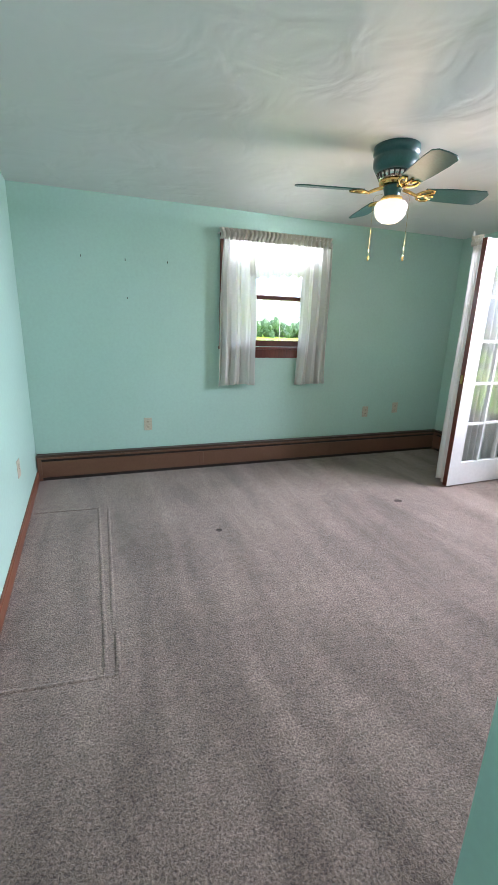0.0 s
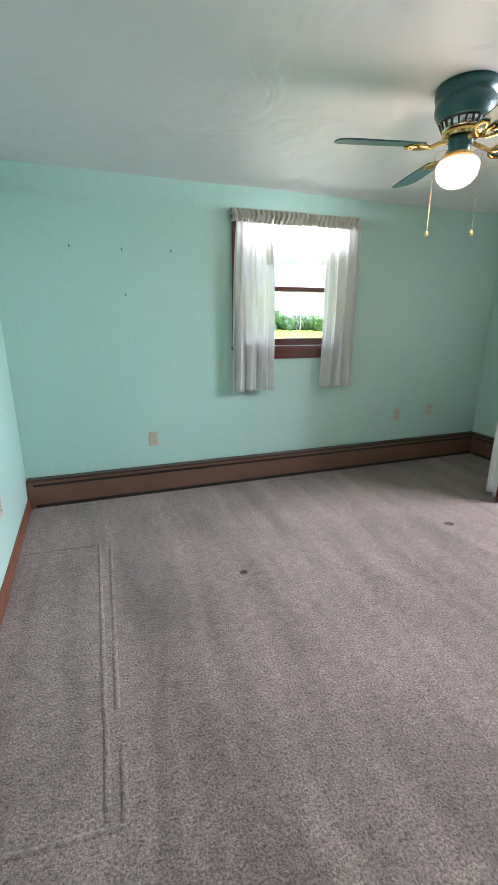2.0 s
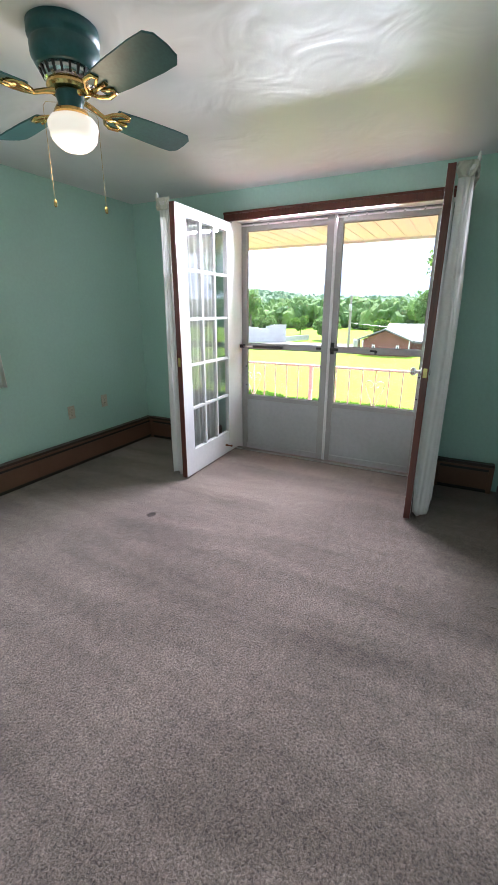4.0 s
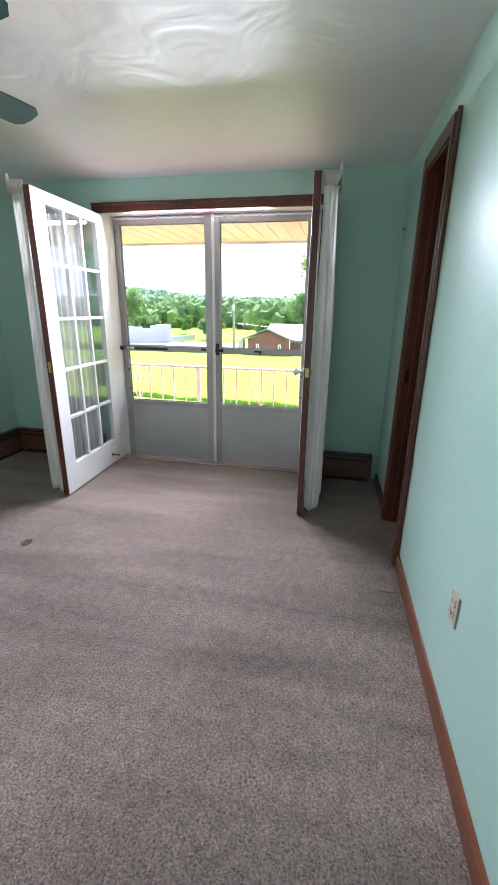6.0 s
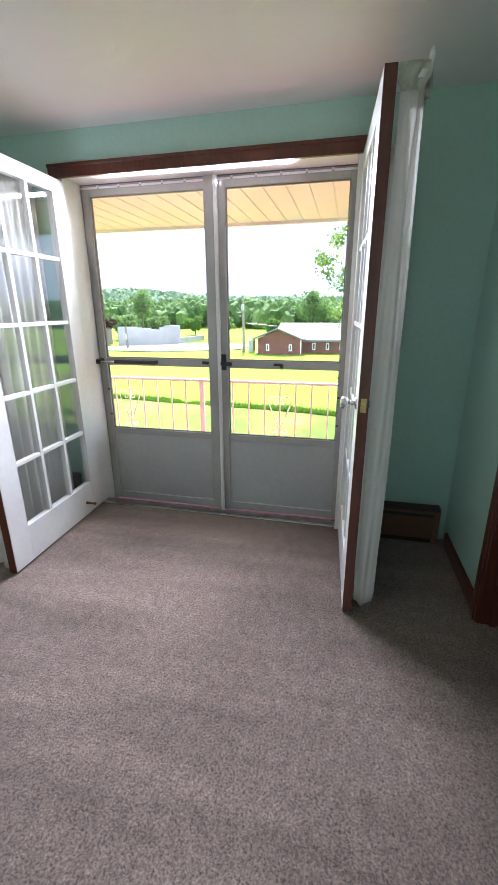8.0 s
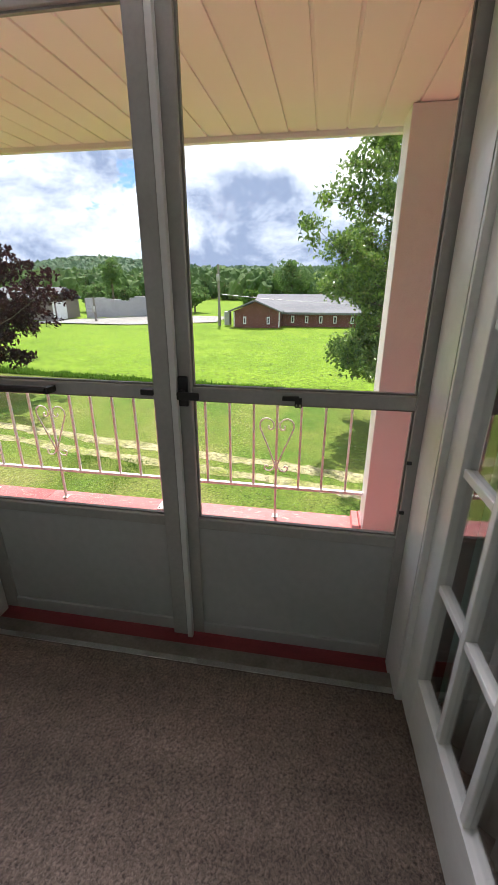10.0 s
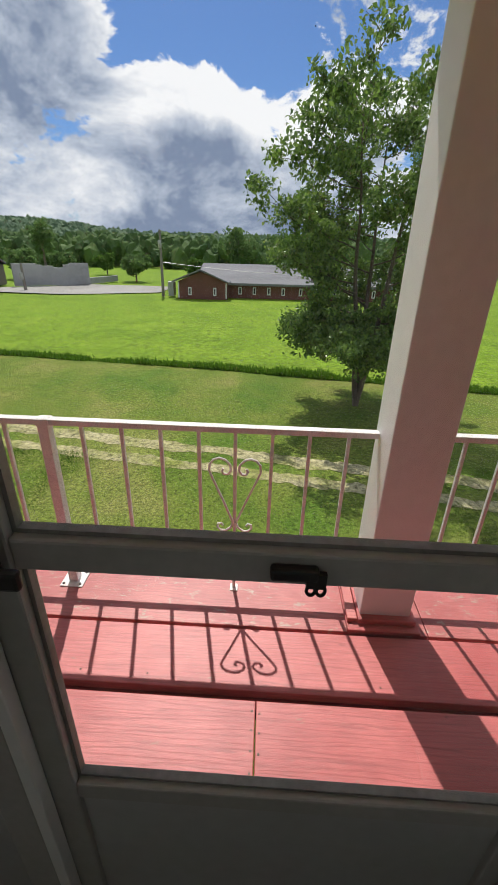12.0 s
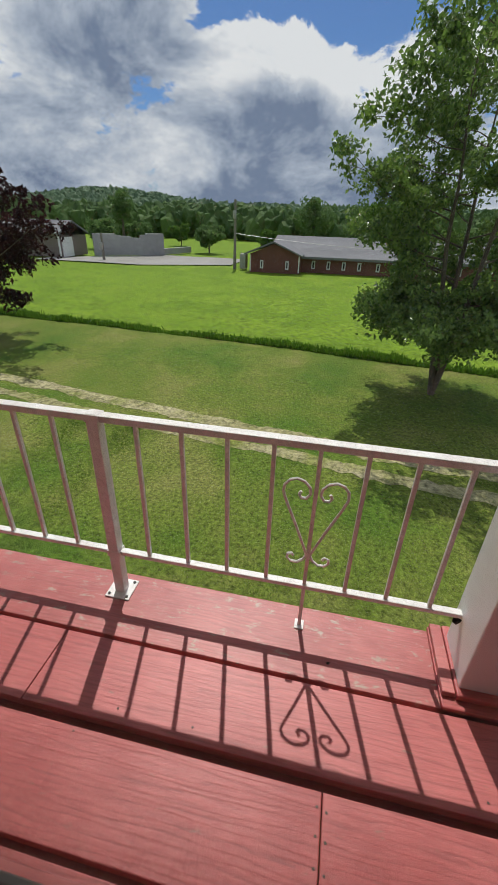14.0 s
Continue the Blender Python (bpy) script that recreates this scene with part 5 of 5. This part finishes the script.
def woods(name, n, place, size, material, label, seed):
    """Many rough leafy crowns joined: far woodland."""
    rng = np.random.default_rng(seed)
    ico = bmesh.new()
    bmesh.ops.create_icosphere(ico, subdivisions=2, radius=1.0)
    iv = np.array([v.co[:] for v in ico.verts])
    jf = np.array([[v.index for v in f.verts] for f in ico.faces])
    ico.free()
    c = place(rng, n)
    s = size * rng.uniform(0.6, 1.3, (n, 1, 1))
    v = iv[None] * (1 + rng.normal(0, 0.20, (n, len(iv), 1))) * s * np.array([1, 1, 1.25])
    v = v + c[:, None]
    f = (jf[None] + (np.arange(n) * len(iv))[:, None, None]).reshape(-1, 3)
    return tagged(raw(name, v.reshape(-1, 3).tolist(), f.tolist(), material), label, "woodland", "", "stuff")


def hill_z(x, y):
    crest = 4.9 + 6.8 * math.exp(-((y - 155) / 55.0) ** 2) + 0.5 * math.sin(y * 0.05)
    t = max(0.0, min(1.0, (x - 170) / 110.0))
    return GZ + (crest - GZ) * t ** 1.1


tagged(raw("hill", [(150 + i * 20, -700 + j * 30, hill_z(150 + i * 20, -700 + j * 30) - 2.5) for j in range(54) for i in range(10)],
           [(j * 10 + i, j * 10 + i + 1, (j + 1) * 10 + i + 1, (j + 1) * 10 + i) for j in range(53) for i in range(9)], HAZEWOODS), "long wooded hill across the valley", "hill", "", "structure")


def on_hill(rng, n):
    x = 170 + 125 * rng.uniform(0, 1, n)
    y = rng.uniform(-260, 420, n)
    return np.array([(a, b, hill_z(a, b) - 0.5) for a, b in zip(x, y)])


def valley(rng, n):
    x = rng.uniform(105, 165, n)
    y = rng.uniform(-150, 260, n)
    z = GZ + rng.uniform(1.0, 4.2, n) + (x - 105) * 0.045
    return np.stack([x, y, z], 1)


woods("hill_woodland", 12000, on_hill, 2.5, HAZEWOODS, "dense green woodland covering the hill", 5)
woods("valley_trees", 4000, valley, 1.5, WOODS, "line of green trees along the valley", 6)


def north_woods(rng, n):
    y = rng.uniform(215, 290, n)
    x = rng.uniform(-260, 260, n)
    return np.stack([x, y, GZ + rng.uniform(1, 7.5, n)], 1)


woods("north_trees", 2600, north_woods, 1.7, HAZEWOODS, "line of green trees beyond the north field", 7)


# ---- far buildings ----
def gable_roof(x0, x1, y0, y1, eave, ridge, over=0.5, hip=0.0):
    """Roof slab with its ridge along y."""
    bm = bmesh.new()
    xm = (x0 + x1) / 2
    a = [(x0 - over, y0 - over, eave), (x0 - over, y1 + over, eave), (x1 + over, y1 + over, eave), (x1 + over, y0 - over, eave), (xm, y0 - over + hip, ridge), (xm, y1 + over - hip, ridge)]
    top = [bm.verts.new(p) for p in a]
    low = [bm.verts.new((p[0], p[1], p[2] - 0.22)) for p in a]
    for q in ((0, 1, 5, 4), (2, 3, 4, 5), (1, 2, 5), (3, 0, 4)):
        bm.faces.new([top[i] for i in q])
        bm.faces.new([low[i] for i in q][::-1])
    for i in range(4):
        j = (i + 1) % 4
        bm.faces.new((top[i], low[i], low[j], top[j]))
    bmesh.ops.recalc_face_normals(bm, faces=bm.faces[:])
    return bm


def far_window(ob, x, y, z, w=0.4, h=0.8):
    win = part("window", box(x - 0.06, x + 0.02, y - w / 2, y + w / 2, z - h / 2, z + h / 2), FARWHITE, ob)
    part("pane", box(x - 0.08, x - 0.061, y - w / 2 + 0.1, y + w / 2 - 0.1, z - h / 2 + 0.1, z + h / 2 - 0.1), DARKGLASS, win)


def brick_building():
    ob = thing("brick_building", "long low red brick building with a grey shingle roof", "building")
    part("wall", box(49.6, 60, -16, 9.8, GZ - 0.1, -1.95), BRICK, ob)
    part("roof", gable_roof(49.6, 60, -16, 9.8, -1.98, -0.36, 0.6), SHINGLE, ob, "grey shingle roof")
    wing = bmesh.new()
    pts = [(7.0, GZ - 0.1), (11.9, GZ - 0.1), (11.9, -1.85), (9.6, -0.92), (7.0, -1.85)]
    a = [wing.verts.new((47.6, y, z)) for y, z in pts]
    b = [wing.verts.new((55.0, y, z)) for y, z in pts]
    wing.faces.new(a); wing.faces.new(b[::-1])
    for i in range(5):
        wing.faces.new((a[i], b[i], b[(i + 1) % 5], a[(i + 1) % 5]))
    bmesh.ops.recalc_face_normals(wing, faces=wing.faces[:])
    part("gable_wing", wing, BRICK, ob)
    roof = bmesh.new()
    for s in (-1, 1):
        q = [(47.2, 9.6, -0.80), (55.2, 9.6, -0.80), (55.2, 9.6 + s * 2.85, -1.95), (47.2, 9.6 + s * 2.85, -1.95)]
        t = [roof.verts.new(p) for p in q]
        u = [roof.verts.new((p[0], p[1], p[2] + 0.14)) for p in q]
        roof.faces.new(t); roof.faces.new(u[::-1])
        for i in range(4):
            roof.faces.new((t[i], u[i], u[(i + 1) % 4], t[(i + 1) % 4]))
    bmesh.ops.recalc_face_normals(roof, faces=roof.faces[:])
    part("gable_roof", roof, SHINGLE, ob)
    for y in (8.2, 10.7):
        far_window(ob, 47.6, y, -2.75, 0.32, 0.75)
    for y in (5.8, 4.3, 2.8, 1.3, -0.5, -2.2, -4.0, -6.0, -8.0, -10.0):
        far_window(ob, 49.6, y, -2.75, 0.36, 0.75)
    for y in (7.06, 11.84):
        part("downpipe", box(47.52, 47.6, y - 0.05, y + 0.05, GZ, -1.9), FARWHITE, ob, "white downpipe")
    ch = part("chimney", box(54.2, 55.0, -1.65, -1.0, -0.9, -0.12), FARWHITE, ob, "white chimney")
    part("cap", box(54.1, 55.1, -1.72, -0.93, -0.12, -0.02), FARWHITE, ch)
    return ob


brick_building()


def shed():
    ob = thing("shed", "brown metal shed with a white roller door", "shed")
    x0, x1, y0, y1 = 50.4, 56.0, 34.6, 43.0
    xm, eave, peak = (x0 + x1) / 2, -0.95, 0.15
    pts = [(x0, GZ), (x1, GZ), (x1, eave), (xm, peak), (x0, eave)]
    bm = bmesh.new()
    a = [bm.verts.new((x, y0, z)) for x, z in pts]
    b = [bm.verts.new((x, y1, z)) for x, z in pts]
    bm.faces.new(a); bm.faces.new(b[::-1])
    for i in range(5):
        bm.faces.new((a[i], b[i], b[(i + 1) % 5], a[(i + 1) % 5]))
    bmesh.ops.recalc_face_normals(bm, faces=bm.faces[:])
    part("wall", bm, SHED, ob)
    part("roof", gable_roof(x0, x1, y0, y1, eave + 0.05, peak + 0.2, 0.25), SHINGLE, ob)
    part("roller_door", box(x0 + 0.5, x0 + 2.6, y0 - 0.06, y0 + 0.02, GZ, -1.35), FARWHITE, ob, "white roller door")
    part("corner_trim", box(x0 - 0.03, x0 + 0.12, y0 - 0.05, y0 + 0.1, GZ, eave), FARWHITE, ob)
    return ob


shed()
conc = thing("concrete_wall", "broken bare concrete wall beside the gravel lot", "wall")
tops = [(0.0, -0.95), (0.30, -0.98), (0.38, -1.25), (0.52, -1.20), (0.58, -1.6), (0.66, -1.25), (0.74, -0.92), (1.0, -0.90)]
w0, w1 = Vector((54.2, 32.6)), Vector((59.7, 25.9))
side = Vector((w1.y - w0.y, w0.x - w1.x)).normalized() * 0.25
bm = bmesh.new()
for (fa, za), (fb, zb) in zip(tops, tops[1:]):
    p, q = w0.lerp(w1, fa), w0.lerp(w1, fb)
    prism([tuple(p - side), tuple(q - side), tuple(q + side), tuple(p + side)], GZ, (za + zb) / 2, bm)
part("slab", bm, CONCRETE, conc)
p, q = w1, Vector((65.8, 24.3))
part("low_slab", prism([(p.x, p.y), (q.x, q.y), (q.x, q.y + 0.4), (p.x, p.y + 0.4)], GZ, -2.65), CONCRETE, conc)


def utility_pole(x, y, top, label):
    ob = thing("utility_pole", label, "pole", "utility poles")
    part("shaft", tube([(x, y, GZ - 0.2), (x, y, top)], [0.16, 0.11], seg=10), POLEWOOD, ob)
    bm = lathe([(0.16, 0.35), (0.18, 0.3), (0.18, -0.3), (0.14, -0.35)], seg=12, at=(x - 0.3, y, top - 1.3))
    part("transformer", bm, STORM, ob, "grey transformer can", smooth=True)
    part("bracket", box(x - 0.3, x, y - 0.03, y + 0.03, top - 1.1, top - 1.05), POLEWOOD, ob)
    return ob


utility_pole(49.5, 13.9, 2.75, "grey wooden utility pole at the field's edge")
utility_pole(50.5, 29.3, -0.7, "thin grey pole beside the gravel lot")
wire = thing("overhead_wire", "thin overhead wire from pole to brick building", "wire")
pts = []
for i in range(25):
    f = i / 24
    p = Vector((49.5, 13.9, -0.2)).lerp(Vector((49.3, -6.0, -1.2)), f)
    pts.append(p - Vector((0, 0, 4 * f * (1 - f) * 0.25)))
part("cable", tube(pts, 0.022, seg=5), STORM, wire)
box_bm = box(48.8, 49.8, 12.6, 13.2, GZ, -2.0, 0.05)
meter = thing("utility_box", "grey utility boxes on a frame by the pole", "utility box")
part("cabinet", box_bm, STORM, meter)
for y in (12.65, 13.15):
    part("leg", box(49.2, 49.3, y - 0.05, y + 0.05, GZ, -1.9), POLEWOOD, meter)

# ---- ceiling fan ----
def ceiling_fan(cx, cy):
    up = 0.032
    ob = thing("ceiling_fan", "teal four-blade ceiling fan with lit opal globe", "ceiling fan", at=(cx, cy, CEIL))
    bm = lathe([(0.120, 0.0), (0.122, -0.030), (0.120, -0.038), (0.112, -0.043), (0.112, -0.052), (0.118, -0.058), (0.117, -0.090), (0.102, -0.118), (0.094, -0.124)], seg=48)
    part("motor_housing", bm, TEALMETAL, ob, smooth=True)
    bm = lathe([(0.094, -0.1565), (0.078, -0.188), (0.056, -0.195)], seg=48, at=(0, 0, up))
    part("vent_ring", bm, CHROME, ob, "silvery slotted vent ring", smooth=True)
    for i in range(20):
        a = 2 * math.pi * i / 20
        slot = box(0.070, 0.100, -0.0040, 0.0040, -0.003, 0.003)
        bmesh.ops.transform(slot, matrix=Matrix.Rotation(a, 4, "Z") @ Matrix.Translation((0, 0, up - 0.168)) @ Matrix.Translation((0.086, 0, -0.004)) @ Matrix.Rotation(radians(-63), 4, "Y") @ Matrix.Translation((-0.085, 0, 0)), verts=slot.verts[:])
        part("vent_slot", slot, SLOT, ob, "dark vent slot")
    part("flywheel", lathe([(0.075, -0.196), (0.078, -0.206), (0.072, -0.216)], seg=32, at=(0, 0, up)), BRASS, ob, "brass flywheel")
    part("switch_housing", lathe([(0.046, -0.2165), (0.050, -0.222), (0.050, up - 0.262), (0.040, -0.268)], seg=32, at=(0, 0, up)), TEALMETAL, ob)
    part("fitter_ring", lathe([(0.040, -0.2685), (0.058, -0.276), (0.060, -0.286), (0.054, -0.290)], seg=32, at=(0, 0, up)), BRASS, ob, "brass globe fitter")
    prof = [(0.054, -0.2905), (0.078, -0.300), (0.088, -0.315), (0.089, -0.330), (0.083, -0.350), (0.0845, -0.353), (0.078, -0.368), (0.064, -0.384), (0.044, -0.397), (0.020, -0.403), (0.004, -0.404)]
    part("globe", lathe(prof, seg=40, at=(0, 0, up)), OPAL, ob, "lit opal glass globe", smooth=True)
    for k in range(4):
        m = Matrix.Rotation(radians(-13 + 90 * k), 4, "Z") @ Matrix.Translation((0, 0, up - 0.246)) @ Matrix.Rotation(radians(-13), 4, "X")
        bm = bmesh.new()
        outline = [(0.175, 0.050), (0.30, 0.062), (0.45, 0.068), (0.518, 0.066), (0.543, 0.044), (0.548, 0.0), (0.543, -0.044), (0.518, -0.066), (0.45, -0.068), (0.30, -0.062), (0.175, -0.050)]
        top = [bm.verts.new((x, y, 0.003)) for x, y in outline]
        low = [bm.verts.new((x, y, -0.003)) for x, y in outline]
        bm.faces.new(top); bm.faces.new(low[::-1])
        for i in range(len(outline)):
            j = (i + 1) % len(outline)
            bm.faces.new((top[i], low[i], low[j], top[j]))
        bmesh.ops.recalc_face_normals(bm, faces=bm.faces[:])
        bmesh.ops.transform(bm, matrix=m, verts=bm.verts[:])
        blade = part("blade", bm, TEALBLADE, ob, "flat teal blade with clipped corners")
        bm = bmesh.new()
        tube([(0.062, 0, 0.016), (0.10, 0, 0.004), (0.135, 0, -0.010), (0.165, 0, -0.010)], [0.010, 0.009, 0.008, 0.009], bm, 8)
        for s in (-1, 1):
            tube([(0.135, 0, -0.010), (0.155, s * 0.030, -0.010), (0.185, s * 0.048, -0.008), (0.222, s * 0.046, -0.007), (0.232, s * 0.030, -0.007), (0.212, s * 0.022, -0.008), (0.190, s * 0.012, -0.008)],
                 [0.007, 0.007, 0.008, 0.007, 0.006, 0.006, 0.005], bm, 8)
        tube([(0.165, 0, -0.010), (0.20, 0, -0.008), (0.235, 0, -0.007)], [0.007, 0.006, 0.008], bm, 8)
        bmesh.ops.transform(bm, matrix=m, verts=bm.verts[:])
        part("blade_bracket", bm, BRASS, blade, "ornate brass blade bracket", smooth=True)
    for a, ln in ((150, 0.345), (-25, 0.345)):
        x, y = 0.097 * math.cos(radians(a)), 0.097 * math.sin(radians(a))
        c = bmesh.new()
        tube([(x * 0.5, y * 0.5, up - 0.255), (x * 0.9, y * 0.9, up - 0.262), (x, y, up - 0.275), (x, y, up - 0.235 - ln)], 0.0010, c, 5)
        ch = part("pull_chain", c, BRASS, ob, "thin pull chain")
        part("pull_knob", lathe([(0.003, 0.012), (0.006, 0.004), (0.006, -0.010), (0.003, -0.014)], seg=10, at=(x, y, up - 0.240 - ln)), BRASS, ch, smooth=True)
    return ob


ceiling_fan(2.02, 3.365)
bulb = new("bulb", bpy.data.lights.new("bulb", "POINT"))
bulb.data.energy, bulb.data.color, bulb.data.shadow_soft_size = 1.3, (1.0, 0.72, 0.44), 0.12
bulb.location = (2.02, 3.365, CEIL - 0.42)


# ---- outlets, hooks ----
def outlet(m, label, switch=False):
    ob = thing("wall_outlet", label, "outlet", "wall outlets")
    part("cover_plate", box(-0.035, 0.035, -0.006, -0.0005, -0.057, 0.057, 0.002), PLATE, ob)
    for z in (0.021, -0.021):
        face = part("socket", box(-0.017, 0.017, -0.0085, -0.006, z - 0.014, z + 0.014, 0.002), PLATE, ob)
        for x in (-0.006, 0.006):
            part("slot", box(x - 0.0012, x + 0.0012, -0.0092, -0.0084, z - 0.002, z + 0.007), SLOT, face)
        part("ground_hole", box(-0.0022, 0.0022, -0.0092, -0.0084, z - 0.009, z - 0.005), SLOT, face)
    part("screw", lathe([(0.003, 0.001), (0.003, -0.001)], seg=8, at=(0, -0.007, 0)), CHROME, ob)
    ob.matrix_world = m
    return ob


outlet(pose(0.811, YN, 0.44), "ivory plastic wall outlet above the baseboard heater")
outlet(pose(3.115, YN, 0.468), "ivory plastic wall outlet above the baseboard heater")
outlet(pose(3.50, YN, 0.50), "ivory plastic wall outlet near the corner")
outlet(pose(west_x(3.985), 3.985, 0.41, 0, 0, 88), "ivory plastic wall outlet low on the wall")
outlet(pose(1.985, south_y(1.985), 0.445, 0, 0, 181), "ivory plastic wall outlet beside the doorway")


def wall_hook(x, z):
    ob = thing("wall_hook", "small dark nail in the green wall", "nail", "wall nails")
    bm = tube([(x, YN + 0.004, z), (x, YN - 0.012, z + 0.001), (x, YN - 0.016, z + 0.005)], 0.0025, seg=6)
    box(x - 0.003, x + 0.003, YN - 0.003, YN - 0.0002, z - 0.008, z + 0.006, bm=bm)
    part("shank", bm, SLOT, ob)


for x, z in ((0.343, 1.81), (0.677, 1.806), (1.015, 1.81), (0.681, 1.512)):
    wall_hook(x, z)

ob = thing("wall_hook", "small dark hook on the wall by the doors", "nail", "wall nails")
part("shank", tube([(4.02, south_y(4.02) - 0.004, 1.86), (4.02, south_y(4.02) + 0.016, 1.862), (4.02, south_y(4.02) + 0.022, 1.872)], 0.003, seg=6), SLOT, ob)


# ---- specks on the storm door glass ----
rnd = random.Random(77)
XG = XS + 0.0185
for i in range(44):
    y = rnd.uniform(2.30, 2.92)
    z = rnd.uniform(1.05, 1.90) if i % 4 else rnd.uniform(0.56, 0.94)
    q = rnd.choice((0.0002, 0.0003, 0.0004, 0.0005))
    bm = bmesh.new()
    n = 7
    c = bm.verts.new((XG - q * 0.5, y, z))
    ring = [bm.verts.new((XG, y + q * rnd.uniform(0.6, 1.3) * math.cos(6.283 * k / n), z + q * rnd.uniform(0.6, 1.6) * math.sin(6.283 * k / n))) for k in range(n)]
    for k in range(n):
        bm.faces.new((c, ring[k], ring[(k + 1) % n]))
    part("dirt_speck", bm, SLOT, sr, "dark dirt speck")
